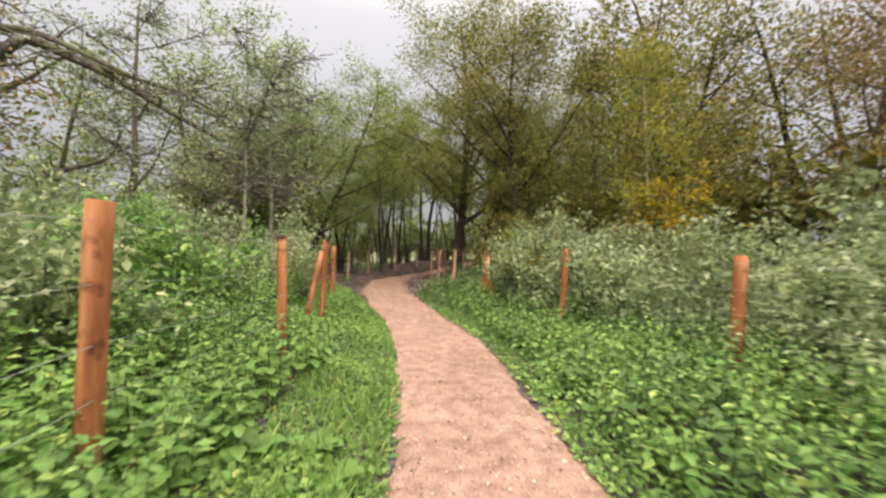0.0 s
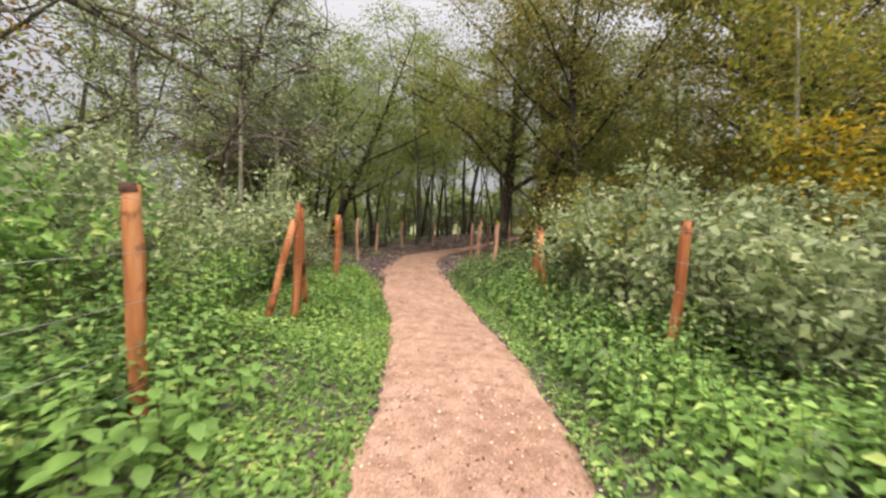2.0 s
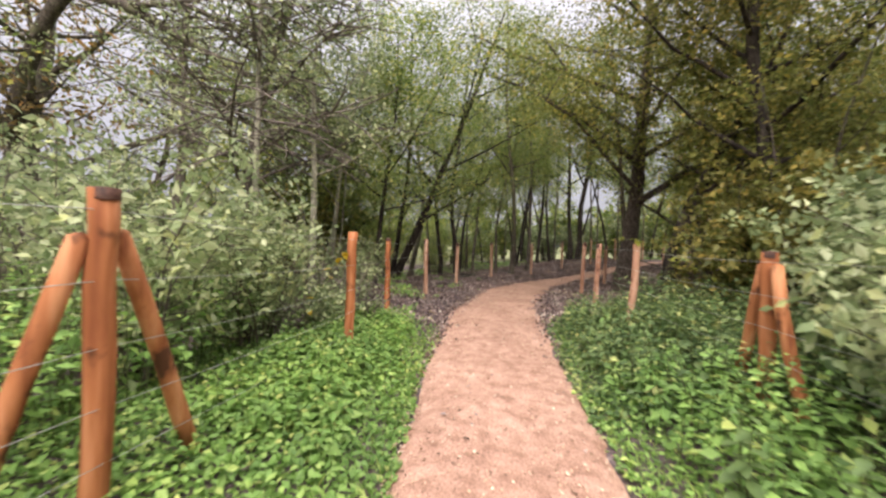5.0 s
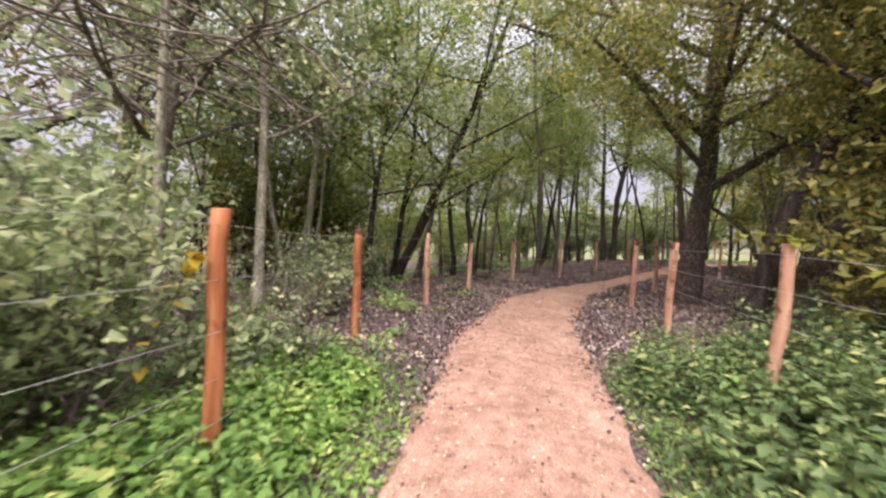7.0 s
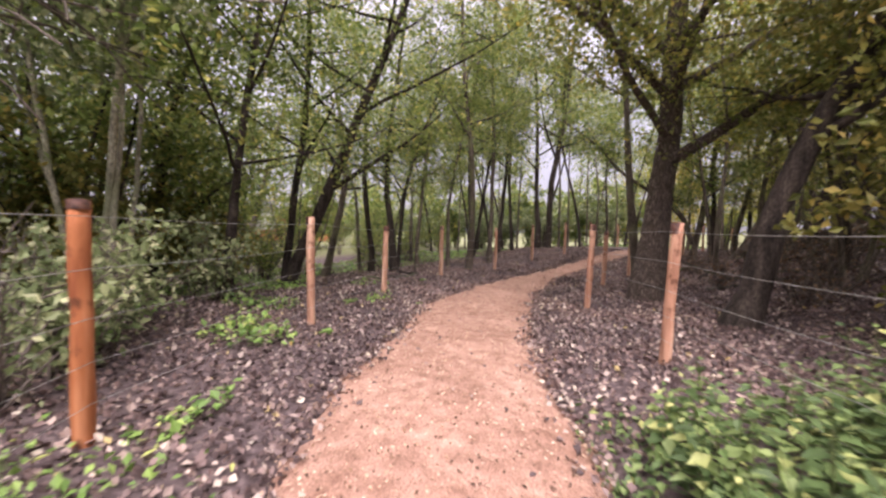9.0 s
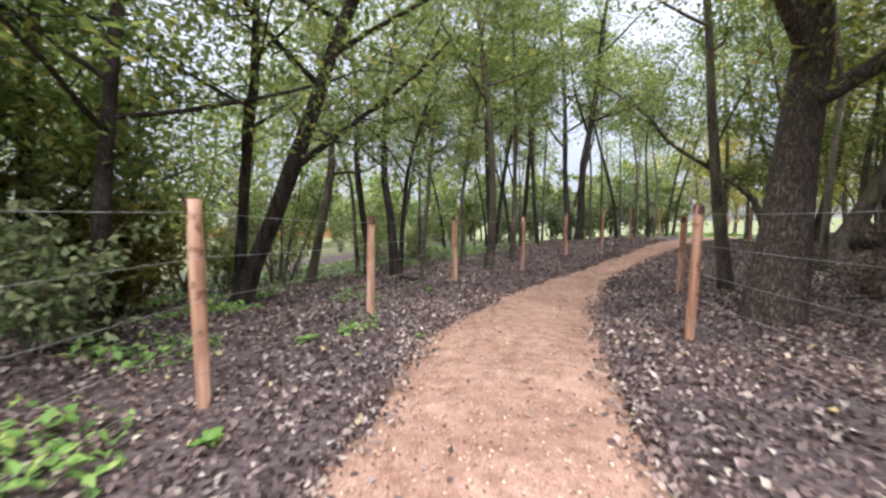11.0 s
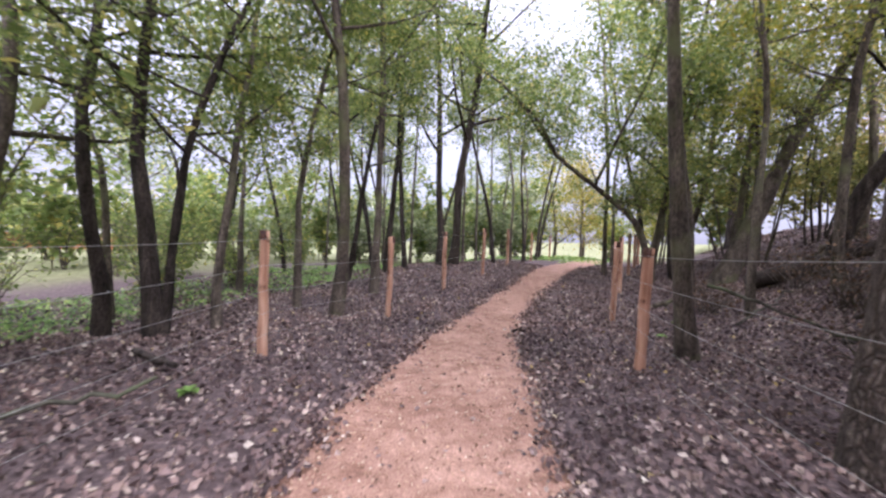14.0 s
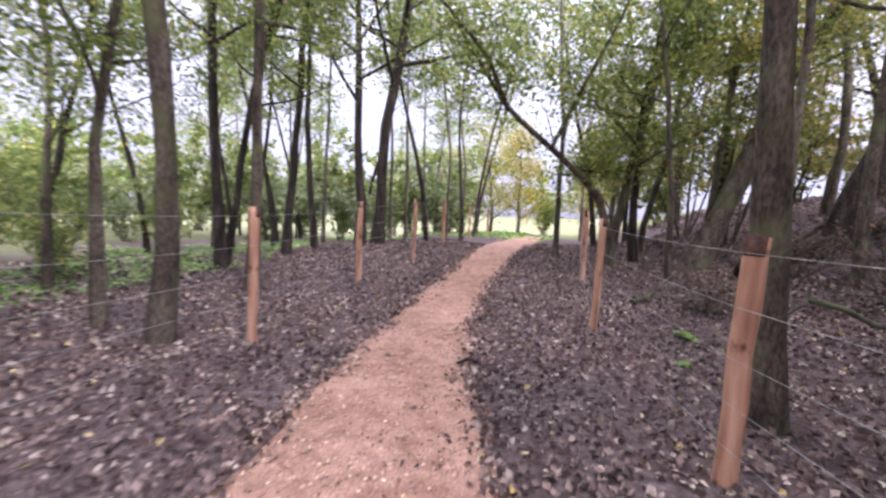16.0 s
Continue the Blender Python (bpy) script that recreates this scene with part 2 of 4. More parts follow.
def part(name, me, parent, label=""):
    ob = new(name, me)
    ob.parent = parent
    return tagged(ob, label)


class Tubes:
    """Gathers tapered round branches into one mesh."""

    def __init__(self):
        self.v, self.f, self.n = [], [], 0

    def add(self, pts, radii, sides=6):
        pts = np.asarray(pts, dtype=float)
        t = np.gradient(pts, axis=0)
        t /= np.linalg.norm(t, axis=1)[:, None] + 1e-9
        ref = np.array([1.0, 0.0, 0.0]) if abs(t[0][0]) < 0.8 else np.array([0.0, 1.0, 0.0])
        a = np.cross(t, ref)
        a /= np.linalg.norm(a, axis=1)[:, None] + 1e-9
        b = np.cross(t, a)
        ang = np.linspace(0, 2 * np.pi, sides, endpoint=False)
        ring = np.cos(ang)[None, :, None] * a[:, None, :] + np.sin(ang)[None, :, None] * b[:, None, :]
        vv = pts[:, None, :] + ring * np.asarray(radii)[:, None, None]
        k = len(pts)
        i = np.arange(k - 1)[:, None] * sides
        j = np.arange(sides)[None, :]
        j2 = (j + 1) % sides
        q = np.stack([i + j, i + j2, i + sides + j2, i + sides + j], axis=-1).reshape(-1, 4)
        self.v.append(vv.reshape(-1, 3))
        self.f.append(q + self.n)
        self.n += k * sides

    def mesh(self, name, material):
        return quick_mesh(name, np.concatenate(self.v), np.concatenate(self.f), material)


def unit(v):
    return v / (np.linalg.norm(v, axis=-1, keepdims=True) + 1e-9)


def leaves(name, pts, size, material, rng, width=0.5, flat=0.5, droop=0.3, axis=None):
    """One mesh of many folded leaves. flat: how far they lie level; droop: how far they hang."""
    pts = np.asarray(pts, dtype=float)
    k = len(pts)
    size = np.asarray(size) * rng.uniform(0.6, 1.3, k)
    d = rng.normal(size=(k, 3))
    d[:, 2] *= 1 - 0.7 * flat
    if axis is not None:
        d = d * 0.45 + axis
    d = unit(d)
    d[:, 2] -= droop * rng.uniform(0, 1, k)
    d = unit(d)
    nrm = rng.normal(size=(k, 3)) * (1 - flat)
    nrm[:, 2] += 0.25 + flat
    side = unit(np.cross(d, nrm))
    nrm = np.cross(side, d)
    s = size[:, None]
    w = s * width * 0.5
    lift = nrm * s * rng.uniform(0.02, 0.16, (k, 1))
    v = np.stack([pts, pts + d * s * 0.45 + side * w + lift, pts + d * s - lift * 0.8, pts + d * s * 0.45 - side * w + lift], axis=1)
    q = np.arange(k * 4).reshape(k, 4)
    return quick_mesh(name, v.reshape(-1, 3), q, material, False)


# ---- the lie of the land ----
EDGE_Y = [-6, 0, 3.3, 5.0, 6.4, 7.7, 8.6, 9.9, 11.4, 12.4, 13.2, 14.5, 16.5, 18.0, 19.7, 21.0, 22.2, 24.0, 26.0, 28.0, 30.5, 34, 40, 60]
EDGE_L = [1.2, 1.0, 0.70, 0.50, 0.18, -0.12, -0.42, -0.98, -1.46, -1.84, -2.18, -2.42, -2.80, -2.90, -2.64, -2.34, -2.08, -1.42, -0.55, 0.35, 1.5, 3.3, 6.4, 16]
EDGE_R = [2.5, 2.25, 1.93, 1.74, 1.50, 1.22, 0.92, 0.48, 0.06, -0.18, -0.40, -0.74, -1.02, -1.12, -1.03, -0.95, -0.74, -0.30, 0.62, 1.6, 2.85, 4.7, 7.8, 17.5]


def left_edge(y):
    return np.interp(y, EDGE_Y, EDGE_L) - 0.05


def right_edge(y):
    return np.interp(y, EDGE_Y, EDGE_R) + 0.03


def smooth_step(a, b, v):
    u = np.clip((v - a) / (b - a), 0, 1)
    return u * u * (3 - 2 * u)


def land(x, y):
    """Height of the ground: verges a little raised, a bank to the east in the wood, a fall to the west, a crest ahead."""
    x, y = np.asarray(x, dtype=float), np.asarray(y, dtype=float)
    dl, dr = left_edge(y) - x, x - right_edge(y)
    h = 0.55 * smooth_step(22.5, 31, y) - 0.5 * smooth_step(34, 60, y)
    h = h + 0.07 * smooth_step(0.0, 0.6, np.maximum(dl, dr))
    wood = smooth_step(13, 19, y)
    h = h + wood * (1.9 * smooth_step(1.8, 10.0, dr) - 0.55 * smooth_step(2.0, 8.0, dl))
    h = h + (1 - wood) * 0.12 * smooth_step(0.3, 2.0, np.maximum(dl, dr))
    bumps = 0.025 * np.sin(x * 2.3 + 1.1 * np.sin(y * 1.7)) + 0.02 * np.sin(y * 3.1 + x * 1.3)
    return h + bumps * smooth_step(0.1, 0.8, np.maximum(dl, dr))


def build_ground():
    xs = np.concatenate([[-900, -300, -120, -70, -45, -32], np.arange(-26, 22.01, 0.4), [28, 40, 65, 120, 300, 900]])
    ys = np.concatenate([[-900, -300, -120, -60, -30, -18], np.arange(-10, 48.01, 0.4), [54, 62, 75, 95, 130, 300, 900]])
    gx, gy = np.meshgrid(xs, ys)
    gz = land(gx, gy) - 0.05 * (1 - smooth_step(-0.05, 0.25, np.maximum(left_edge(gy) - gx, gx - right_edge(gy))))
    v = np.stack([gx, gy, gz], -1).reshape(-1, 3)
    w = len(xs)
    i = (np.arange(len(ys) - 1)[:, None] * w + np.arange(w - 1)[None, :]).ravel()
    me = quick_mesh("ground", v, np.stack([i, i + 1, i + w + 1, i + w], -1), GROUND_MAT)
    far = np.maximum(smooth_step(9.5, 13.5, left_edge(gy) - gx + 0.8 * np.sin(gy * 0.9)) * smooth_step(15, 21, gy), smooth_step(34, 38, gy + 0.5 * np.sin(gx)))
    far = np.maximum(far, smooth_step(18, 26, np.hypot(gx, gy - 16)) * (gy < 10))
    off = np.maximum(left_edge(gy) - gx, gx - right_edge(gy))
    far = np.maximum(far, smooth_step(4.5, 7.0, off + 0.6 * np.sin(gx + gy * 1.3)) * (1 - smooth_step(11, 14, gy)))
    at = me.attributes.new("meadow", "FLOAT", "POINT")
    at.data.foreach_set("value", far.ravel().astype(np.float32))
    tagged(new("ground", me), "dark woodland soil with rotted leaves, meadow beyond", "ground", kind="structure")


def build_path():
    ys = np.arange(-5.5, 58, 0.11)
    cols = 11
    rng = np.random.default_rng(5)
    wig_l = 0.05 * np.sin(ys * 2.1) + 0.03 * np.sin(ys * 5.3 + 1) + rng.normal(0, 0.018, len(ys))
    wig_r = 0.05 * np.sin(ys * 1.8 + 2) + 0.03 * np.sin(ys * 4.7) + rng.normal(0, 0.018, len(ys))
    u = np.linspace(0, 1, cols)
    l, r = left_edge(ys) + wig_l, right_edge(ys) + wig_r
    x = l[:, None] * (1 - u) + r[:, None] * u
    y = np.repeat(ys[:, None], cols, 1)
    crown = 0.028 * (1 - (2 * u - 1) ** 4)[None, :] - 0.006
    z = 0.55 * smooth_step(22.5, 31, y) - 0.5 * smooth_step(34, 60, y) + crown + 0.004 * np.sin(x * 9 + y * 7) + rng.normal(0, 0.0015, x.shape)
    z[:, 0] -= 0.04
    z[:, -1] -= 0.04
    v = np.stack([x, y, z], -1).reshape(-1, 3)
    i = (np.arange(len(ys) - 1)[:, None] * cols + np.arange(cols - 1)[None, :]).ravel()
    me = quick_mesh("path", v, np.stack([i, i + 1, i + cols + 1, i + cols], -1), PATH_MAT)
    tagged(new("path", me), "winding footpath of compacted reddish gravel", "path", kind="structure")


build_ground()
build_path()

# ---- fences ----


def post_mesh(height, radius, seed, material=None, name="post"):
    """A rough peeled stake, a little bent and uneven, with a sawn top."""
    rng = np.random.default_rng(seed)
    zs = np.array([-0.3, 0.0, 0.2, 0.45, 0.7, 0.95, 1.15, 1.3]) * height / 1.3
    zs = np.append(zs, [height + 0.004, height + 0.006])
    pts = np.stack([rng.normal(0, 0.004, len(zs)), rng.normal(0, 0.004, len(zs)), zs], -1)
    pts[-3:, :2] = pts[-3, :2]
    rad = radius * (1 + rng.normal(0, 0.05, len(zs)))
    rad[-2], rad[-1] = rad[-3] * 0.9, 0.002
    t = Tubes()
    t.add(pts, rad, 10)
    v = t.v[0].reshape(len(zs), 10, 3)
    a = np.arange(10) * np.pi / 5
    v[:, :, :2] = pts[:, None, :2] + (v[:, :, :2] - pts[:, None, :2]) * (1 + 0.13 * np.cos(2 * a + seed) + 0.08 * np.cos(3 * a + seed * 2))[None, :, None]
    t.v[0] = v.reshape(-1, 3)
    return t.mesh(name, material or WOOD)


def strut(name, base, top, radius, parent, seed):
    """A leaning brace of half-round timber."""
    rng = np.random.default_rng(seed)
    base, top = np.array(base), np.array(top)
    s = np.array([0, 0.02, 0.25, 0.5, 0.75, 0.98, 1.0])
    pts = base + (top - base) * s[:, None]
    pts[2:5] += rng.normal(0, 0.006, (3, 3))
    t = Tubes()
    t.add(pts, np.array([0.003, 1, 1.03, 0.98, 1.0, 0.95, 0.003]) * radius, 9)
    return part(name, t.mesh(name, WOOD), parent)


def fence(label, posts, side):
    root = new("wire_fence")
    tagged(root, label, "fence")
    tops = []
    for k, (x, y, top, rad, lx, ly) in enumerate(posts):
        rad *= 0.78
        g = float(land(x, y))
        h = top - g
        p = part("post", post_mesh(h, rad, 31 * k + (7 if side > 0 else 3), PALE_WOOD if y > 12.5 else WOOD), root)
        p.matrix_basis = Matrix.Translation((x, y, g)) @ Matrix.Rotation(lx, 4, "X") @ Matrix.Rotation(ly, 4, "Y") @ Matrix.Rotation(k * 1.3, 4, "Z")
        if k % 3 != 1 or y > 14:
            cap = Tubes()
            cap.add([(0, 0, h - (0.09 if y > 14 else 0.04)), (0, 0, h + 0.007), (0, 0, h + 0.012)], [rad * 1.07, rad * 1.05, 0.002], 10)
            c = part("post_top", cap.mesh("post_top", WET_WOOD), p, "dark wet sawn top")
        tops.append((x, y, g, h))
    rng = np.random.default_rng(9)
    for lev in (0.94, 0.73, 0.53, 0.35, 0.18):
        for a, b in zip(tops, tops[1:]):
            pa = np.array([a[0] - side * 0.055, a[1], a[2] + a[3] * lev])
            pb = np.array([b[0] - side * 0.055, b[1], b[2] + b[3] * lev])
            u = np.linspace(0, 1, 7)[:, None]
            pts = pa + (pb - pa) * u
            pts[:, 2] -= 0.02 * np.sin(np.pi * u[:, 0])
            w = Tubes()
            w.add(pts, np.full(7, 0.0019), 4)
            part("wire", w.mesh("wire", WIRE), root)
    return root


LEFT_POSTS = [(-0.1, 0.3, 1.45, 0.062, 0, 0), (-0.56, 2.78, 1.50, 0.066, 0.0, 0.03), (-0.83, 5.29, 1.44, 0.060, 0.01, -0.02), (-1.27, 7.66, 1.45, 0.06, 0.0, 0.04),
              (-1.95, 10.20, 1.36, 0.062, 0.0, 0.02), (-2.88, 12.43, 1.32, 0.055, 0.01, 0.0), (-3.55, 15.18, 1.34, 0.060, 0.0, -0.02), (-3.82, 17.73, 1.28, 0.062, 0.0, 0.015),
              (-3.71, 20.79, 1.34, 0.062, 0.0, -0.01), (-2.71, 22.95, 1.34, 0.062, 0.0, 0.01), (-1.85, 25.4, 1.50, 0.055, 0.0, 0.0), (-0.80, 27.6, 1.68, 0.055, 0, 0.02),
              (0.25, 30.0, 1.78, 0.055, 0, 0), (1.7, 33.0, 1.8, 0.055, 0, 0), (3.3, 36.2, 1.75, 0.055, 0, 0)]
RIGHT_POSTS = [(4.3, 2.3, 1.32, 0.06, 0, 0), (3.58, 4.84, 1.32, 0.064, 0.0, 0.02), (2.56, 7.15, 1.38, 0.062, 0.0, 0.05), (1.61, 10.30, 1.27, 0.06, 0, 0.0), (0.76, 12.6, 1.33, 0.062, 0.0, 0.06),
               (0.20, 14.97, 1.34, 0.058, 0.0, 0.03), (-0.32, 17.95, 1.38, 0.060, 0.0, 0.03), (0.12, 20.70, 1.31, 0.062, 0.0, 0.03), (1.0, 23.42, 1.40, 0.060, 0, 0.02),
               (2.2, 25.9, 1.55, 0.055, 0, 0), (3.5, 28.3, 1.7, 0.055, 0, 0), (4.8, 30.7, 1.8, 0.055, 0, 0), (6.1, 33.1, 1.8, 0.055, 0, 0), (7.5, 35.6, 1.8, 0.055, 0, 0)]
west_fence = fence("reddish peeled timber posts with taut wires beside the path", LEFT_POSTS, -1)
east_fence = fence("reddish peeled timber posts and wires along the path", RIGHT_POSTS, 1)
strut("brace", (-1.40, 7.27, 0.05), (-1.25, 7.60, 1.28), 0.042, west_fence, 1)
strut("brace", (-1.43, 8.20, 0.05), (-1.26, 7.72, 1.30), 0.042, west_fence, 2)
strut("brace", (1.74, 9.95, 0.0), (1.63, 10.23, 1.2), 0.042, east_fence, 3)
strut("brace", (1.5, 10.65, 0.0), (1.60, 10.37, 1.2), 0.042, east_fence, 4)

# ---- trees ----


def wander(start, way, length, steps, rng, bend=0.12, lift=0.0):
    pts = [np.array(start, dtype=float)]
    d = unit(np.array(way, dtype=float))
    for _ in range(steps):
        d = unit(d + rng.normal(0, bend, 3) + np.array([0, 0, lift]))
        pts.append(pts[-1] + d * length / steps)
    return np.array(pts)


def along(pts, s):
    q = np.clip(s, 0, 1) * (len(pts) - 1)
    i = np.minimum(q.astype(int), len(pts) - 2)
    f = (q - i)[:, None]
    return pts[i] * (1 - f) + pts[i + 1] * f


def tree(name, label, x, y, height, radius, seed, bark, leaf, n_leaf=5000, leaf_size=0.09, base=0.35, limbs=10, reach=0.34, lean=(0.0, 0.0), stems=None,
         spread=0.22, droop=0.0, lift=0.05, bend=0.09, twigs=5, flat=0.45, z=None, extra=(), skirt=1.0, tip=0.003):
    """A tapered trunk or several, limbs, twigs and a crown of single leaves in clumps. extra: limbs given by their points and radius."""
    rng = np.random.default_rng(seed)
    root = new(name)
    root.location = (x, y, float(land(x, y)) - 0.04 if z is None else z)
    tagged(root, label, "tree")
    trunks = [] if stems is not None else [(0.0, 0.0, height, radius, *lean)]
    trunks += list(stems or [])
    twig_lines = []
    for sx, sy, h, r, lx, ly in trunks:
        pts = wander((sx, sy, -0.1), (lx, ly, 1.0), h, 12, rng, bend * 0.8, 0.02)
        s = np.linspace(0, 1, 13)
        rad = r * (1 - 0.9 * s) ** 0.8 + 0.004
        rad = rad * (1 + rng.normal(0, 0.06, 13))
        rad[0] *= 1.4
        rad[1] *= 1.06
        t = Tubes()
        fine = np.linspace(0, 1, 25)
        t.add(along(pts, fine), np.interp(fine, s, rad), 10 if r > 0.1 else 7)
        part("trunk", t.mesh("trunk", bark), root)
        for k in range(limbs):
            u = base + (0.98 - base) * (k + rng.uniform(0, 1)) / limbs
            p = along(pts, np.array([u]))[0]
            az = k * 2.4 + rng.uniform(-0.5, 0.5) + seed
            el = rng.uniform(0.15, 0.7)
            ln = reach * h * rng.uniform(0.6, 1.15) * (1.15 - 0.65 * u) * skirt
            lp = wander(p, (math.cos(az), math.sin(az), el), ln, 6, rng, bend, lift - droop)
            rr = np.interp(u, s, rad) * 0.5
            shoots = Tubes()
            shoots.add(lp, np.linspace(rr, rr * 0.2 + 0.002, 7), 5)
            for _ in range(twigs):
                v = rng.uniform(0.25, 1.0)
                q = along(lp, np.array([v]))[0]
                a2 = rng.uniform(0, 6.28)
                tp = wander(q, (math.cos(a2), math.sin(a2), rng.uniform(-0.2, 0.6) - droop * 4), ln * rng.uniform(0.25, 0.5), 4, rng, bend * 1.6, lift * 0.5 - droop)
                shoots.add(tp, np.linspace(max(rr * 0.3, tip * 1.8), tip, 5), 3)
                twig_lines.append(tp)
            twig_lines.append(lp[2:])
            part("limb", shoots.mesh("limb", bark), root)
    for pts, r in extra:
        e = np.array(pts, dtype=float)
        f = np.linspace(0, 1, 20)
        q = along(e, f)
        q[1:-1] = (q[:-2] + q[1:-1] * 2 + q[2:]) / 4
        lt = Tubes()
        lt.add(q, np.linspace(r, r * 0.3, 20), 8)
        for _ in range(14):
            v = rng.uniform(0.3, 1.0)
            o = along(e, np.array([v]))[0]
            tp = wander(o, (rng.normal(), rng.normal(), rng.uniform(0, 0.9)), rng.uniform(0.5, 1.5), 4, rng, 0.2, 0.03 - droop)
            lt.add(tp, np.linspace(r * 0.22, tip, 5), 4)
            twig_lines.append(tp)
        part("limb", lt.mesh("limb", bark), root)
    if n_leaf:
        pick = rng.integers(0, len(twig_lines), n_leaf)
        u = rng.uniform(0.15, 1.05, n_leaf)
        P = np.empty((n_leaf, 3))
        for i, tp in enumerate(twig_lines):
            m = pick == i
            if m.any():
                P[m] = along(tp, u[m])
        clump = rng.normal(0, spread, (len(twig_lines) * 6, 3))[pick * 6 + rng.integers(0, 6, n_leaf)]
        P += (clump + rng.normal(0, spread * 0.55, (n_leaf, 3))) * np.array([1, 1, 0.7])
        part("crown", leaves("crown", P, leaf_size, leaf, rng, 0.55, flat, 0.35), root)
    return root


def shrub(label, x, y, height, width, seed, leaf, n_leaf=1800, leaf_size=0.06, stem_mat=None, stems=12, name="shrub", z=None, flat=0.4):
    """Arching stems from one stool, leafy almost to the ground."""
    rng = np.random.default_rng(seed)
    root = new(name)
    root.location = (x, y, float(land(x, y)) - 0.03 if z is None else z)
    tagged(root, label, "shrub")
    lines = []
    for k in range(stems):
        t = Tubes()
        az = k * 2.4 + rng.uniform(-0.4, 0.4)
        out = rng.uniform(0.1, 0.75) * width / height
        p = wander((rng.normal(0, 0.08), rng.normal(0, 0.08), -0.05), (math.cos(az) * out, math.sin(az) * out, 1), height * rng.uniform(0.65, 1.15), 7, rng, 0.12, -0.03)
        r = rng.uniform(0.008, 0.016) * max(1, height / 2)
        t.add(p, np.linspace(r, 0.003, 8), 4)
        lines.append(p)
        for _ in range(5):
            q = along(p, np.array([rng.uniform(0.25, 0.95)]))[0]
            a = rng.uniform(0, 6.28)
            tp = wander(q, (math.cos(a), math.sin(a), rng.uniform(0.0, 0.8)), height * rng.uniform(0.15, 0.38), 4, rng, 0.18)
            t.add(tp, np.linspace(r * 0.5, 0.002, 5), 3)
            lines.append(tp)
        part("stem", t.mesh("stem", stem_mat or BARK), root)
    pick = rng.integers(0, len(lines), n_leaf)
    u = rng.uniform(0.12, 1.03, n_leaf)
    P = np.empty((n_leaf, 3))
    for i, tp in enumerate(lines):
        m = pick == i
        if m.any():
            P[m] = along(tp, u[m])
    P += rng.normal(0, 0.07, (n_leaf, 3))
    part("foliage", leaves("foliage", P, leaf_size, leaf, rng, 0.6, flat, 0.3), root)
    return root


# Trees of the wood, beside the path.
tree("oak_tree", "massive furrowed grey-brown oak trunk beside the fence", 0.65, 18.8, 12.5, 0.225, 11, OAK_BARK, OAK_LEAF, 33000, 0.1, 0.25, 20, 0.5, (0.115, 0.0), spread=0.42, flat=0.6, bend=0.06,
     extra=[([(0.3, 0, 2.45), (0.85, -0.1, 2.8), (1.8, -0.2, 3.5), (3.2, -0.2, 4.2), (4.6, -0.4, 5.0)], 0.105), ([(0.2, 0.0, 2.9), (-0.5, -0.8, 3.6), (-1.1, -2.2, 4.2), (-1.6, -3.4, 4.3)], 0.07),
            ([(0.2, 0.1, 3.6), (-1.0, -0.6, 4.6), (-2.4, -1.2, 5.4), (-3.6, -1.5, 5.9)], 0.08)])
tree("oak_tree", "two-stemmed dark tree leaning over the leaf litter", -6.15, 17.85, 9.5, 0.15, 12, DARK_BARK, GREEN, 18000, 0.085, 0.22, 13, 0.42,
     stems=[(0.08, -0.05, 9.0, 0.125, 0.44, 0.0), (0, 0.05, 8.0, 0.08, 0.16, 0.05)], spread=0.34, flat=0.65, bend=0.05)
tree("small_tree", "slim tree with olive leaves hanging over the fence", -5.3, 15.6, 7.0, 0.07, 30, DARK_BARK, GREEN, 11000, 0.09, 0.24, 15, 0.46, (0.03, 0.0), spread=0.32, flat=0.65, bend=0.05)
tree("small_tree", "small dark-stemmed tree with dense green leaves", -7.4, 16.2, 5.8, 0.08, 13, DARK_BARK, GREEN, 12000, 0.085, 0.18, 12, 0.42, spread=0.28)
tree("young_tree", "slim dark trunk with thin green crown", -6.2, 21.75, 9.0, 0.085, 14, DARK_BARK, GREEN, 8000, 0.08, 0.3, 12, 0.34, (0.02, 0.0))
tree("young_tree", "forked dark trunk rising from leaf litter", -5.35, 21.55, 9.5, 0.11, 15, DARK_BARK, GREEN, 9500, 0.08, 0.26, 13, 0.31, stems=[(0, 0, 9.5, 0.10, 0.03, 0.02), (0.06, 0, 7.0, 0.06, 0.18, 0.05)])
tree("young_tree", "thin grey sapling trunk in leaf litter", -4.8, 21.9, 8.0, 0.055, 16, GREY_BARK, GREEN, 6500, 0.08, 0.26, 12, 0.26, (-0.03, 0.0))
tree("young_tree", "straight grey-brown trunk behind the fence", -3.58, 23.1, 11.0, 0.1, 17, BARK, GREEN, 7000, 0.075, 0.34, 14, 0.29, (0.04, 0.0), bend=0.06)
tree("young_tree", "slender leaning grey trunk in leaf litter", -4.42, 23.7, 8.0, 0.06, 18, GREY_BARK, GREEN, 12000, 0.08, 0.3, 13, 0.34, (0.06, 0.02))
tree("young_tree", "brown trunk forking high above the fence", -4.35, 26.9, 11.0, 0.10, 19, DARK_BARK, GREEN, 13000, 0.08, 0.34, 13, 0.28, stems=[(0, 0, 11, 0.10, -0.04, 0), (0.0, 0.05, 8.5, 0.07, 0.05, 0.03)])
tree("young_tree", "straight dark trunk beside a fence post", -3.3, 25.05, 11.0, 0.088, 20, BARK, GREEN, 9500, 0.08, 0.34, 13, 0.28, (0.02, 0.0), bend=0.05)
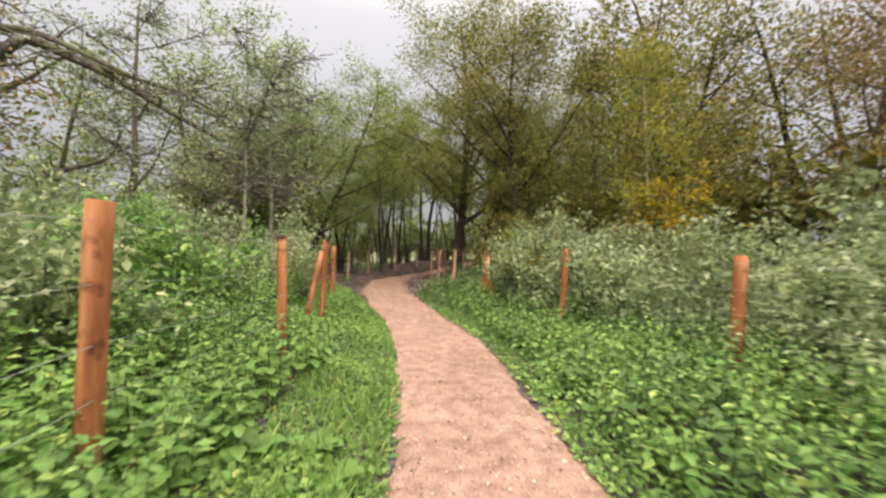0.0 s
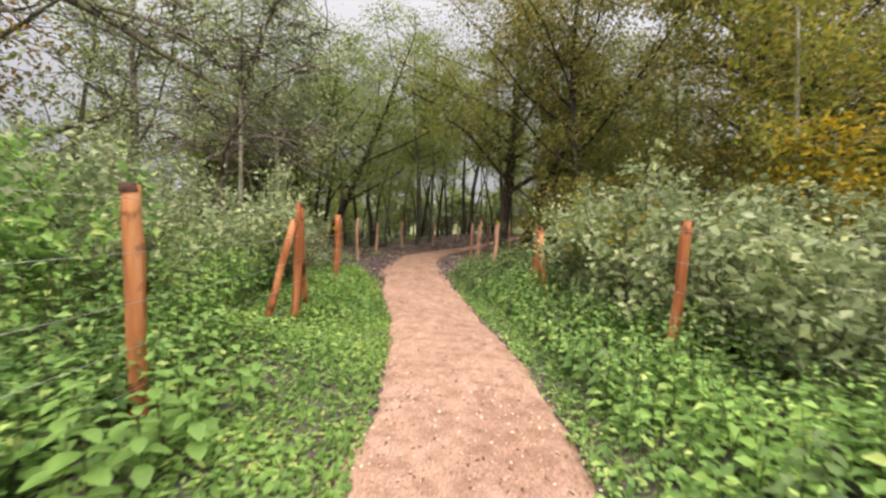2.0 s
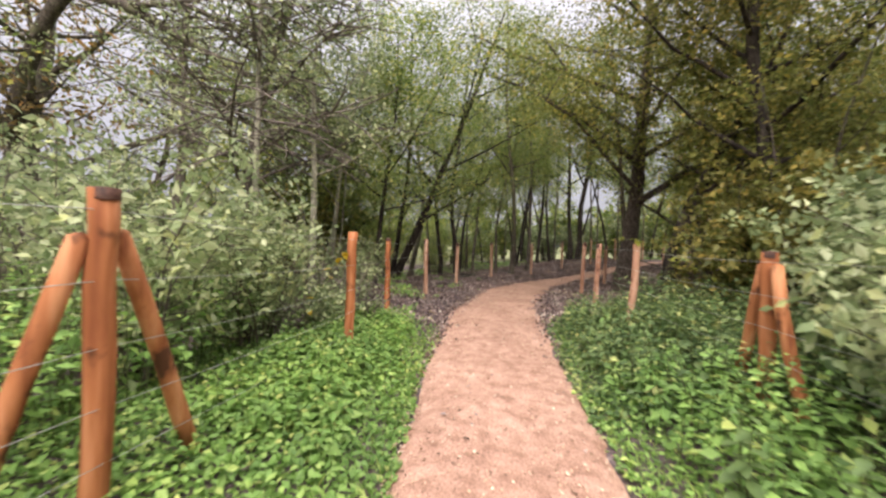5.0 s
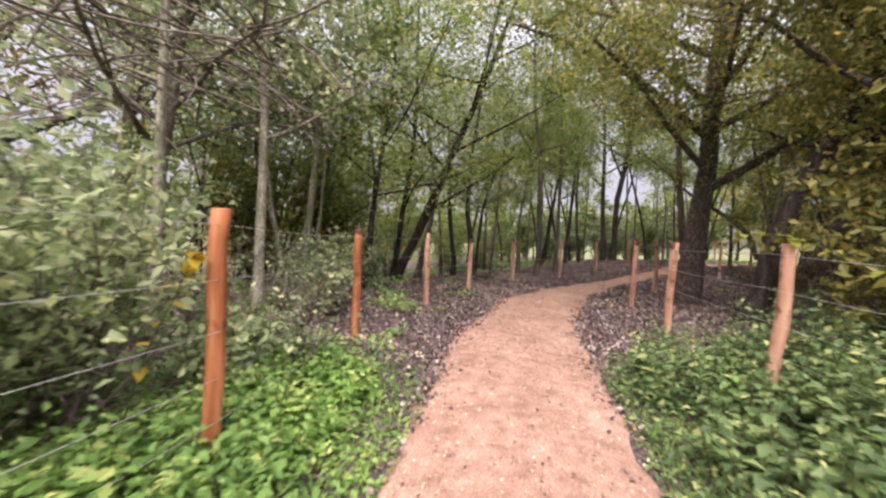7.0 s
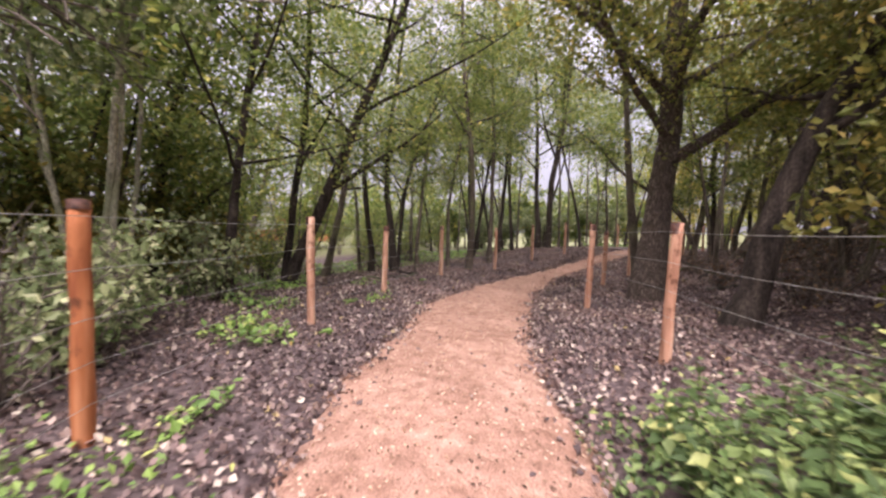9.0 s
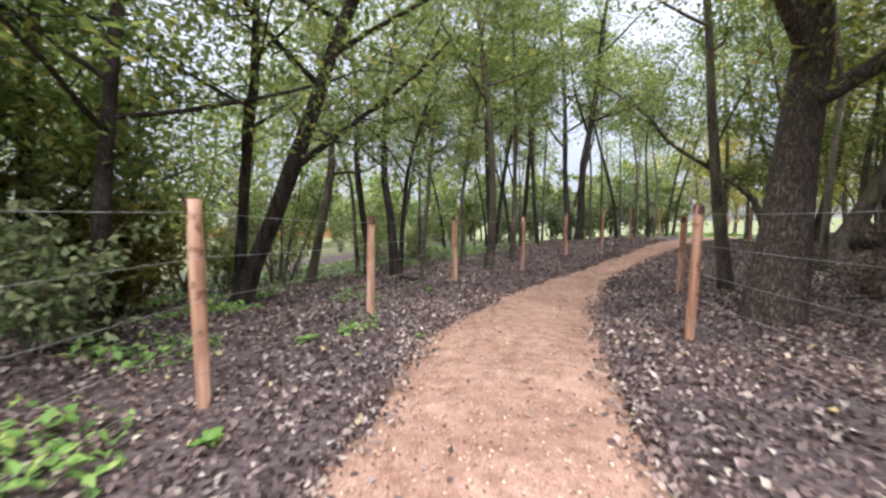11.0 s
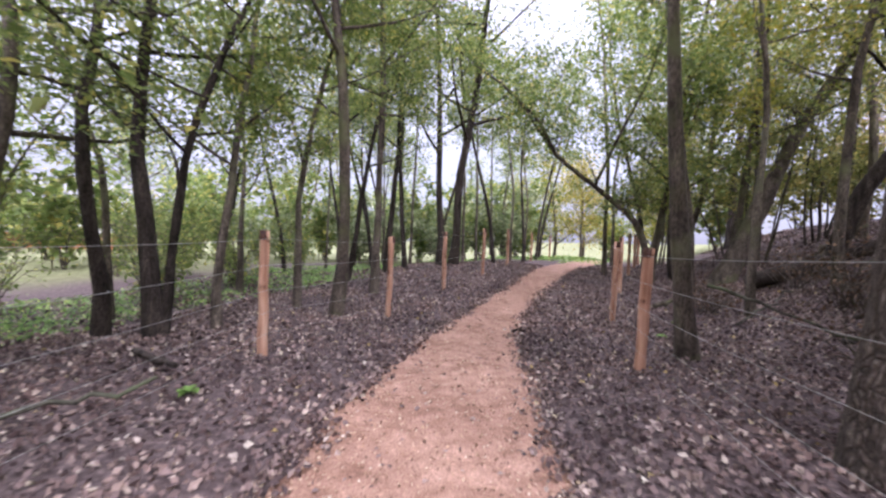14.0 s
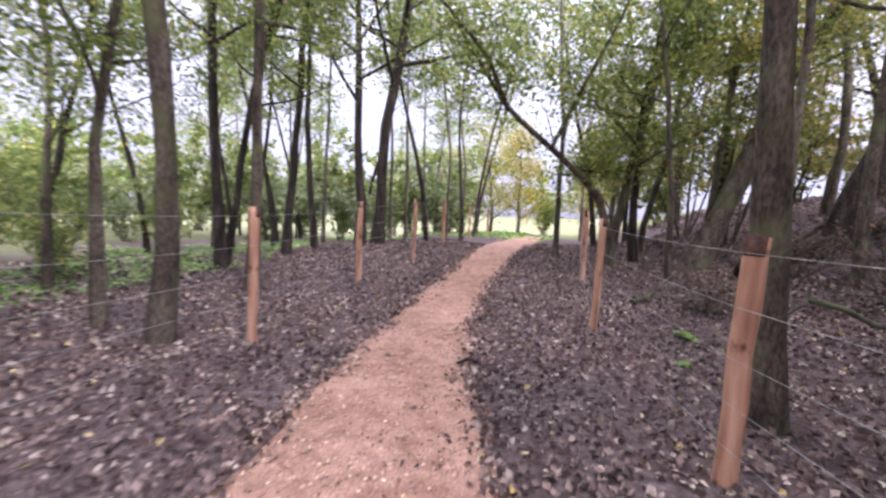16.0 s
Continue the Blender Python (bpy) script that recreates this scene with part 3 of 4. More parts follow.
tree("young_tree", "tall dark trunk in the thin wood", -3.5, 28.2, 11.0, 0.09, 21, DARK_BARK, GREEN, 11000, 0.08, 0.34, 13, 0.26, (0.0, 0.0), bend=0.05)
tree("young_tree", "thin dark trunk in the thin wood", -3.1, 29.6, 10.0, 0.08, 22, DARK_BARK, GREEN, 3534, 0.101, 0.48, 7, 0.22, bend=0.06)
tree("young_tree", "pair of dark trunks standing close together", -1.75, 29.3, 12.0, 0.14, 23, DARK_BARK, GREEN, 14000, 0.090, 0.3, 16, 0.32,
     stems=[(-0.22, 0, 11.5, 0.12, -0.01, 0), (0.18, 0.0, 12.0, 0.15, 0.06, 0.0)], bend=0.06)
tree("leaning_tree", "mossy trunk arching its limb over the path", 3.5, 27.2, 6.0, 0.11, 24, BARK, GREEN, 20000, 0.1, 0.35, 14, 0.5, (0.05, 0.0), spread=0.34,
     extra=[([(0, 0, 0.6), (-0.3, 0, 1.5), (-0.7, 0, 1.9), (-1.5, 0, 2.5), (-2.5, 0, 3.2), (-3.0, 0, 3.9), (-3.7, 0, 4.8)], 0.10), ([(-1.0, 0, 2.15), (-0.5, 0.1, 2.1), (-0.1, 0.2, 2.0)], 0.06),
            ([(-1.5, 0, 2.5), (-1.2, -0.6, 3.6), (-0.8, -1.2, 4.8), (-0.6, -1.5, 6.0)], 0.05), ([(-2.5, 0, 3.2), (-3.2, -0.8, 3.9), (-4.2, -1.2, 4.6), (-5.0, -1.4, 5.0)], 0.05), ([(-3.0, 0, 3.9), (-2.6, 0.6, 5.0), (-2.0, 0.8, 6.2)], 0.045)])
tree("leaning_tree", "dark leaning trunk with spreading limbs", 1.37, 16.95, 7.0, 0.17, 25, DARK_BARK, OAK_LEAF, 9000, 0.095, 0.35, 10, 0.42, (0.33, 0.05), spread=0.3,
     extra=[([(0.95, 0, 2.9), (1.6, -0.1, 3.1), (2.3, -0.2, 3.4), (3.3, -0.3, 3.5)], 0.07)])
tree("young_tree", "slim mossy trunk behind a fence post", 0.93, 21.2, 9.0, 0.094, 26, BARK, GREEN, 8000, 0.08, 0.4, 9, 0.27, (-0.12, 0.0), bend=0.02)
tree("young_tree", "grey-brown trunk leaning beside the meadow", -7.1, 20.7, 8.5, 0.1, 27, BARK, GREEN, 6000, 0.085, 0.3, 10, 0.36, (0.16, 0.0), spread=0.3)
tree("young_tree", "slim brown trunk at the edge of the meadow", -6.9, 26.6, 9.0, 0.07, 31, BARK, GREEN, 9000, 0.09, 0.26, 13, 0.38, (0.03, 0.0), spread=0.32)
tree("young_tree", "dark trunk at the edge of the meadow", -9.0, 29.5, 9.5, 0.08, 32, DARK_BARK, GREEN, 9000, 0.095, 0.26, 13, 0.38, (-0.03, 0.0), spread=0.34)
tree("young_tree", "slim grey trunk near the meadow's edge", -7.6, 23.6, 8.5, 0.06, 29, GREY_BARK, GREEN, 5000, 0.085, 0.3, 10, 0.36, (-0.04, 0.0), spread=0.3)
for k, (x, y, h, r) in enumerate([(3.6, 25.4, 8, 0.05), (4.3, 27.4, 9, 0.10), (5.2, 28.5, 10, 0.08), (5.0, 26.2, 9, 0.075), (6.0, 27.0, 9, 0.07), (3.0, 23.0, 8, 0.06), (4.6, 23.2, 9, 0.08), (6.6, 24.2, 9, 0.09),
                                  (5.5, 21.5, 9, 0.07), (7.5, 20.0, 9, 0.1), (4.0, 20.0, 8, 0.06), (8.3, 26.5, 10, 0.1)]):
    tree("young_tree", "slim brown trunk on the wooded bank", x, y, h, r, 40 + k, (BARK, DARK_BARK, GREY_BARK)[k % 3], (GREEN, OAK_LEAF, LIME)[k % 3], 3200, 0.09, 0.36, 8, 0.3, ((k % 4 - 1.5) * 0.05, 0.02), spread=0.3)
tree("leaning_tree", "thick mossy trunk leaning over the bank", 4.5, 26.0, 8.5, 0.22, 60, BARK, OAK_LEAF, 5000, 0.1, 0.5, 9, 0.3, (0.62, 0.0))
tree("leaning_tree", "dark trunk leaning on the bank", 5.4, 24.3, 7.0, 0.16, 61, DARK_BARK, OAK_LEAF, 4000, 0.1, 0.5, 8, 0.3, (0.28, 0.0))

# Saplings and trees beside the first part of the path.
tree("sapling", "slender pale-barked sapling above the undergrowth", -4.6, 12.55, 7.5, 0.065, 70, PALE_BARK, PALE, 3800, 0.095, 0.3, 11, 0.25, (0.01, 0), bend=0.05)
tree("sapling", "pale-barked sapling beside the fence", -4.75, 11.35, 7.5, 0.06, 71, PALE_BARK, PALE, 3800, 0.095, 0.3, 11, 0.25, (0.0, 0.0), bend=0.05)
tree("hazel", "many-stemmed pale hazel in undergrowth", -6.0, 14.3, 5.5, 0.05, 72, PALE_BARK, GREY_GREEN, 4500, 0.115, 0.5, 5, 0.3,
     stems=[(0.0, 0.0, 5.5, 0.04, -0.12, 0), (0.12, 0, 5.8, 0.05, 0.02, 0), (0.3, 0.05, 5.2, 0.04, 0.12, 0), (-0.12, 0.1, 5.0, 0.035, -0.25, 0.05), (0.4, 0.1, 5.0, 0.03, 0.2, 0.1)])
tree("bare_tree", "nearly bare grey tree with long drooping limbs", -14.3, 11.6, 9.5, 0.34, 73, BARK, GREY_GREEN, 2600, 0.09, 0.35, 13, 0.45, (0.08, 0.05), droop=0.03, twigs=16, tip=0.007, spread=0.3,
     extra=[([(0.3, 0.0, 3.6), (1.4, 0.1, 6.0), (2.5, 0.3, 7.2), (3.9, 0.5, 6.6), (5.0, 0.6, 6.1), (6.5, 0.8, 5.2), (8.2, 1.0, 4.3)], 0.2), ([(0.3, 0.1, 1.6), (1.4, 0.4, 2.6), (2.6, 1.5, 3.5), (3.4, 2.4, 4.1), (3.3, 2.8, 5.2)], 0.13),
            ([(0.4, -0.2, 3.6), (2.4, -1.2, 5.4), (4.4, -2.3, 6.0), (6.4, -2.7, 5.6), (8.2, -2.3, 4.8)], 0.14), ([(4.5, 0.6, 6.4), (5.7, 0.3, 6.0), (7.7, -0.2, 5.3), (9.4, -0.4, 4.4)], 0.08)])
tree("bare_tree", "bare mauve-grey tree with a mass of fine twigs", -5.9, 11.9, 6.6, 0.09, 74, TWIG, PALE, 3000, 0.075, 0.3, 20, 0.46, (0.2, -0.05), droop=0.05, twigs=30, tip=0.009, spread=0.25)
tree("bare_tree", "bare grey tree behind green bushes", -9.5, 13.0, 9.5, 0.13, 75, TWIG, GREY_GREEN, 6650, 0.095, 0.3, 16, 0.36, (0.05, 0), droop=0.02, twigs=28, tip=0.009, spread=0.3)
tree("broad_tree", "dense olive-green tree overhanging the fence", 3.2, 15.0, 9.5, 0.15, 76, DARK_BARK, OLIVE, 26000, 0.1, 0.25, 20, 0.5, (-0.1, -0.05), spread=0.42)
tree("broad_tree", "dense olive-green tree behind the shrubs", 7.0, 12.2, 8.0, 0.15, 77, DARK_BARK, OLIVE, 19000, 0.11, 0.12, 16, 0.42, spread=0.34)
tree("yellow_tree", "slender young tree turning autumn yellow", 5.1, 9.6, 5.8, 0.04, 78, PALE_BARK, LIME, 3420, 0.097, 0.18, 13, 0.24, bend=0.05)
tree("yellow_tree", "low spreading sapling with yellow autumn leaves", 5.25, 9.3, 2.6, 0.025, 79, PALE_BARK, YELLOW, 1254, 0.097, 0.35, 7, 0.42, bend=0.05)
tree("broad_tree", "tall rust-brown tree behind the bushes", 11.5, 12.5, 9.0, 0.16, 80, GREY_BARK, RUST, 16000, 0.085, 0.2, 14, 0.34, spread=0.36)
tree("broad_tree", "tall grey-green tree with open crown", 11.0, 7.0, 8.0, 0.14, 81, GREY_BARK, GREY_GREEN, 17000, 0.09, 0.2, 14, 0.34, spread=0.34)

tree("yellow_tree", "golden young tree beyond the crest of the path", 6.4, 41.0, 6.0, 0.07, 82, BARK, GOLD, 4000, 0.13, 0.15, 14, 0.36, spread=0.35)

# Woods further off: a few trees repeated.
rng = np.random.default_rng(77)
models = [tree("woodland_tree", "green woodland tree in the distance", -16, 16, 9.5, 0.14, 90, BARK, GREEN, 2900, 0.18, 0.2, 14, 0.36, spread=0.4),
          tree("woodland_tree", "olive woodland tree in the distance", 16, 17, 10.5, 0.16, 91, DARK_BARK, OLIVE, 2900, 0.18, 0.2, 14, 0.36, spread=0.4),
          tree("woodland_tree", "brown and half-bare woodland tree in the distance", -18, 8, 10.0, 0.13, 92, GREY_BARK, RUST, 2900, 0.18, 0.25, 15, 0.34, droop=0.01, twigs=8, spread=0.35),
          tree("woodland_tree", "yellow-green woodland tree in the distance", 11.5, 42, 7.0, 0.10, 93, BARK, LIME, 2900, 0.18, 0.1, 14, 0.34, spread=0.4)]
for m in models:
    tagged(m, group="distant woodland")
far_places = [(1, 9.2, 16.5), (1, 12.6, 15.5), (1, 14.5, 12.0), (0, 13.6, 6.5), (0, -12, 8), (0, -11, 18.5), (0, -13, 24), (2, -14, 12), (0, -15, 4), (2, -10, 3), (0, -20, 22), (1, -17, -2), (1, 9.5, 17), (2, 10, 21), (1, 13, 23), (1, 12, 28), (0, 16, 30), (1, 9, 32), (0, 12, 36),
              (2, 15, 10), (1, 16, 4), (0, 13, 0), (2, 9, -4), (0, 3, -9), (1, -5, -8), (2, 18, 24), (3, 10.5, 38), (3, 13, 45), (3, 8.3, 46), (3, 5.4, 43), (3, 3.0, 47), (3, 6.2, 50), (0, -24, 34), (0, -19, 40), (0, -12, 45), (0, -6, 50), (0, 0, 52), (0, 4, 56),
              (1, -16, 52), (0, -28, 26), (1, 18, 50), (0, -30, 12), (2, 22, 40), (0, -23, 46)]
for k, x, y in far_places:
    c = copy_thing(models[k], pose(x, y, float(land(x, y)) - 0.05, 0, 0, rng.uniform(0, 360)))
    c.scale = [rng.uniform(0.8, 1.15)] * 3

# Thin trunks on the crest, against the sky.
pole = tree("thin_tree", "thin bare-stemmed tree on the crest", 0.6, 31.5, 8.5, 0.05, 95, GREY_BARK, GREEN, 1700, 0.115, 0.5, 7, 0.18, bend=0.06)
pole_dark = tree("thin_tree", "thin dark-stemmed tree on the crest", -5.5, 31.0, 9.0, 0.06, 96, DARK_BARK, GREEN, 1900, 0.115, 0.45, 8, 0.2, bend=0.07)
for m in (pole, pole_dark):
    tagged(m, group="thin trees on the crest")
for k in range(21):
    x, y = rng.uniform(-8, 3.4), rng.uniform(30, 40)
    if x > left_edge(y) - 0.7:
        x = left_edge(y) - rng.uniform(0.7, 3)
    c = copy_thing((pole, pole_dark)[k % 2], pose(x, y, float(land(x, y)) - 0.05, 0, 0, rng.uniform(0, 360)))
    c.scale = [rng.uniform(0.8, 1.2)] * 3

for k, (d, y) in enumerate([(1.0, 28.5), (2.2, 30.5), (0.9, 32.0), (3.4, 31.5), (1.8, 34.0)]):
    x = float(right_edge(y)) + d
    c = copy_thing((pole, pole_dark)[k % 2], pose(x, y, float(land(x, y)) - 0.05, 0, 0, rng.uniform(0, 360)))
    c.scale = [1.25] * 3

# Belt of bushes behind the trees, and thicket under them.
bushes = [shrub("broad green bush at the wood's edge", -12.5, 15.0, 3.2, 2.2, 500, GREEN, 1500, 0.22, BARK, 9, "bush"),
          shrub("broad olive bush at the wood's edge", 10.5, 15.0, 3.4, 2.4, 501, OLIVE, 1500, 0.22, DARK_BARK, 9, "bush"),
          shrub("loose grey-green bush with thin stems", -10.0, 10.5, 3.0, 2.0, 502, GREY_GREEN, 1500, 0.17, GREY_BARK, 10, "bush")]
for m in bushes:
    tagged(m, group="bushes round the wood")
bush_places = [(2, -15.5, 21.0), (0, -13.5, 29.0), (0, -11, 31), (2, -9.5, 33.5), (0, -13, 35), (0, -8, 37.5), (2, -4.5, 39), (0, -5.5, 42), (0, -1.0, 41), (0, -1.5, 45),                (0, -16, 31), (0, -18, 27), (0, -16.5, 14.5), (2, -12, 12.0), (0, -14, 8), (0, -11.5, 5.5), (2, -9, 2.5), (0, -13, 1), (0, -9, -2),
               (1, 9.5, 12), (1, 11, 9.5), (2, 9.2, 8.5), (1, 10, 5.5), (2, 8.6, 2.5), (1, 11.5, 2), (1, 8, -2), (1, 8.6, 17.5), (1, 12, 19), (1, 11.5, 23.5), (1, 13, 26), (1, 10.5, 29), (1, 12.5, 33), (0, 10.2, 34.5),
               (1, 14, 38), (1, 9, 14), (2, -8.6, 11.0), (2, -7.4, 9.2),
               (0, -24, 30), (0, -15, 40), (2, -11, 43), (0, -8, 46), (0, -21, 44), (0, -26, 38), (2, -18, 24), (0, -22, 20), (0, 11, 48), (3 - 3, -28, 33), (0, -30, 44), (1, 15.5, 31), (1, 17, 35), (0, -4, 52), (0, -12, 52),
               (0, -13, 37), (2, -11, 39), (0, -9.5, 36), (0, -7, 39.5), (2, -6, 36.5), (0, -3.2, 37.5), (2, -2.2, 35.8), (0, 0.2, 38.5), (2, 1.0, 36.6), (0, 2.4, 40.5), (0, -15, 33), (0, 3.4, 43)]
for k, x, y in bush_places:
    c = copy_thing(bushes[k], pose(x, y, float(land(x, y)) - 0.05, 0, 0, rng.uniform(0, 360)))
    c.scale = [rng.uniform(0.8, 1.25) if y < 35 else rng.uniform(1.1, 1.5)] * 3
for k, (x, y) in enumerate([(-7.4, 14.8), (-8.4, 17.6), (3.2, 18.6), (4.6, 17.4), (3.4, 14.0), (5.4, 19.0), (-8.8, 15.8), (-9.4, 19.4), (-8.9, 21.6), (-7.8, 13.4), (5.8, 26.6), (6.8, 29.0), (8.0, 27.4), (8.8, 24.6), (5.6, 30.8), (7.4, 22.2)]):
    tree("hazel", "thin-stemmed hazel in the shade of the wood", x, y, 4.8, 0.04, 520 + k, (DARK_BARK, BARK, GREY_BARK)[k % 3], (OAK_LEAF, GREEN)[x < 0], 3600, 0.1, 0.3, 5, 0.3,
         stems=[(0.0, 0.0, 4.8, 0.03, -0.16, 0), (0.12, 0, 5.2, 0.04, 0.03, 0.05), (0.25, 0.05, 4.6, 0.03, 0.14, -0.1), (-0.12, 0.1, 4.2, 0.025, -0.3, 0.05), (0.3, 0.1, 4.4, 0.025, 0.26, 0.1)])

# Shrubs and bushes.
for k, (x, y, h, w) in enumerate([(-1.9, 3.6, 1.3, 0.9), (-2.2, 5.2, 1.5, 1.0), (-2.4, 6.6, 1.6, 1.0), (-3.4, 4.6, 1.8, 1.2), (-3.6, 6.4, 1.9, 1.2), (-2.6, 8.6, 1.7, 1.0), (-3.9, 8.4, 2.0, 1.3), (-3.0, 10.0, 1.6, 0.8),
                                  (-5.2, 6.0, 2.2, 1.5), (-5.4, 9.2, 2.4, 1.5), (-7.2, 11.8, 2.6, 1.6), (-2.5, 1.6, 1.4, 1.0), (-4.4, 2.5, 2.0, 1.4), (-6.5, 4.0, 2.6, 1.8), (-4.2, 10.4, 1.4, 1.0)]):
    shrub("grey-green leafy bush behind the wire fence", x, y, h, w, 200 + k, NETTLE if k % 3 == 1 and y < 7 else PALE if y > 8 else GREY_GREEN, 1400 if 8 < y < 11 else 3200, 0.09, TWIG if y > 8 else BARK, stems=13)
for k, (x, y, h, w) in enumerate([(-2.55, 9.45, 1.7, 0.7), (-2.85, 10.85, 0.6, 0.5)]):
    shrub("pale grey-green shrub beside the fence", x, y, h, w, 230 + k, PALE, 2000, 0.07, stems=11)
for k, (x, y, h, w) in enumerate([(3.5, 7.6, 1.5, 0.9), (2.9, 8.9, 1.7, 0.8), (4.4, 6.4, 1.5, 1.0), (4.9, 8.0, 1.8, 1.1), (3.7, 10.2, 1.8, 1.1), (2.6, 11.3, 1.9, 1.0), (5.4, 5.3, 1.7, 1.2), (6.6, 7.0, 2.2, 1.4), (5.2, 3.6, 1.6, 1.2),
                                  (7.0, 4.6, 2.3, 1.5), (2.35, 9.4, 1.45, 0.55), (2.75, 7.9, 1.35, 0.55), (3.3, 6.5, 1.2, 0.6), (4.3, 4.7, 1.2, 0.7), (3.1, 9.9, 1.8, 0.8), (4.2, 8.9, 1.9, 0.9), (2.35, 9.2, 1.5, 0.45), (2.55, 10.3, 1.65, 0.5), (2.6, 11.0, 1.7, 0.6), (2.45, 8.4, 1.2, 0.4)]):
    shrub("pale green leafy shrub behind the fence", x, y, h, w, 250 + k, (PALE, GREY_GREEN)[k in (4, 5, 7, 9)], 2800, 0.09, stems=13)
shrub("upright shrub with yellow autumn leaves", 2.45, 8.6, 1.8, 0.3, 270, YELLOW, 330, 0.07, stems=7)
shrub("upright lime-green shrub beside the fence", 2.5, 8.65, 1.75, 0.4, 271, LIME, 800, 0.065, stems=8)
for k, (x, y, h, w) in enumerate([(2.2, 13.4, 2.3, 1.2), (3.0, 15.6, 2.6, 1.4), (4.0, 12.0, 2.7, 1.5), (5.6, 10.6, 2.8, 1.6), (6.0, 15.5, 3.0, 1.6), (-6.9, 16.7, 2.2, 1.1), (-7.3, 14.6, 2.4, 1.3)]):
    shrub("dark olive bush under the trees", x, y, h, w, 280 + k, OLIVE, 4500, 0.115, DARK_BARK, 13)
for k, (x, y, h, w) in enumerate([(-8.2, 14.8, 2.6, 1.6), (-7.4, 27.4, 2.0, 1.2), (-8.6, 20.2, 2.2, 1.5), (-9.5, 22.5, 2.6, 1.6), (-8.2, 25.5, 2.4, 1.5), (-9.6, 28.0, 2.8, 1.7), (-6.8, 30.2, 2.0, 1.3), (-10.8, 17.5, 2.8, 1.7)]):
    shrub("loose green bush at the meadow's edge", x, y, h, w, 300 + k, GREEN, 1100, 0.1, BARK, 14)
for k, (x, y, h, w) in enumerate([(-8.6, 16.9, 2.2, 1.5), (-9.8, 18.4, 2.0, 1.4), (-9.0, 20.3, 2.3, 1.4), (-10.6, 21.4, 2.0, 1.5), (-10.2, 24.0, 2.2, 1.5), (-9.2, 26.6, 2.0, 1.3), (-11.8, 19.6, 2.3, 1.6), (-12.2, 24.4, 2.4, 1.7), (-11.4, 28.4, 2.2, 1.6), (-8.2, 28.6, 1.8, 1.2)]):
    shrub("twiggy half-bare bush under the trees", x, y, h, w, 380 + k, GREEN, 700, 0.08, (TWIG, BARK)[k % 2], 15, "bush")
for k, (x, y, h, w) in enumerate([(-4.6, 13.6, 1.2, 0.8), (-3.9, 13.0, 1.0, 0.7), (-5.2, 15.2, 1.3, 0.9)]):
    shrub("thin brownish bramble on the verge", x, y, h, w, 320 + k, GREY_GREEN, 950, 0.081, TWIG, 10)

for k, (x, y, h) in enumerate([(-2.7, 9.8, 1.1), (-3.2, 10.9, 1.0), (-2.6, 11.3, 0.8), (-3.6, 12.4, 1.0), (-4.3, 12.9, 1.2), (-4.6, 11.6, 1.3)]):
    shrub("tangle of bare brown bramble stems", x, y, h, h * 1.1, 340 + k, GREY_GREEN, 260, 0.06, TWIG, 16, "bramble")

for k, (x, y, h) in enumerate([(2.6, 18.0, 0.9), (3.4, 19.2, 1.1), (2.3, 20.4, 0.8), (3.2, 21.2, 1.0), (4.4, 20.4, 1.2), (3.9, 22.4, 1.1), (2.7, 23.6, 0.8), (5.2, 22.0, 1.3), (4.6, 24.0, 1.1), (6.2, 23.4, 1.3), (6.4, 21.0, 1.4), (5.0, 18.4, 1.3), (3.8, 16.8, 1.1), (7.4, 24.6, 1.4)]):
    shrub("tangle of dead brown bracken and bramble on the bank", x, y, h, h * 1.3, 360 + k, BRACKEN, 260, 0.06, (TWIG, BARK)[k % 2], 22, "bramble")


def stuff(name, label, category, me):
    return tagged(new(name, me), label, category, kind="stuff")


def ground_points(rng, n, y0, y1, d0, d1, side):
    """Places between two distances from the path's edge."""
    y = rng.uniform(y0, y1, n)
    d = rng.uniform(d0, d1, n)
    x = left_edge(y) - d if side < 0 else right_edge(y) + d
    return x, y, d


def low_cover(name, label, seed, n, y0, y1, d0, d1, side, material, size, tall, keep=None, flat=0.75):
    rng = np.random.default_rng(seed)
    x, y, d = ground_points(rng, n, y0, y1, d0, d1, side)
    lump = 0.5 + 0.5 * np.sin(x * 2.1 + np.sin(y * 1.3) * 2) * np.sin(y * 1.9 + x)
    ok = rng.uniform(0, 1, n) < 0.55 + 0.45 * lump
    if keep is not None:
        ok &= keep(x, y, d, rng)
    x, y, d, lump = x[ok], y[ok], d[ok], lump[ok]
    z = land(x, y) + tall * (0.1 + 0.9 * lump ** 1.5) * rng.uniform(0.05, 1, len(x)) * smooth_step(-0.1, 0.35, d)
    stuff(name, label, "plants", leaves(name, np.stack([x, y, z], -1), size, material, rng, 0.66, flat, 0.35))


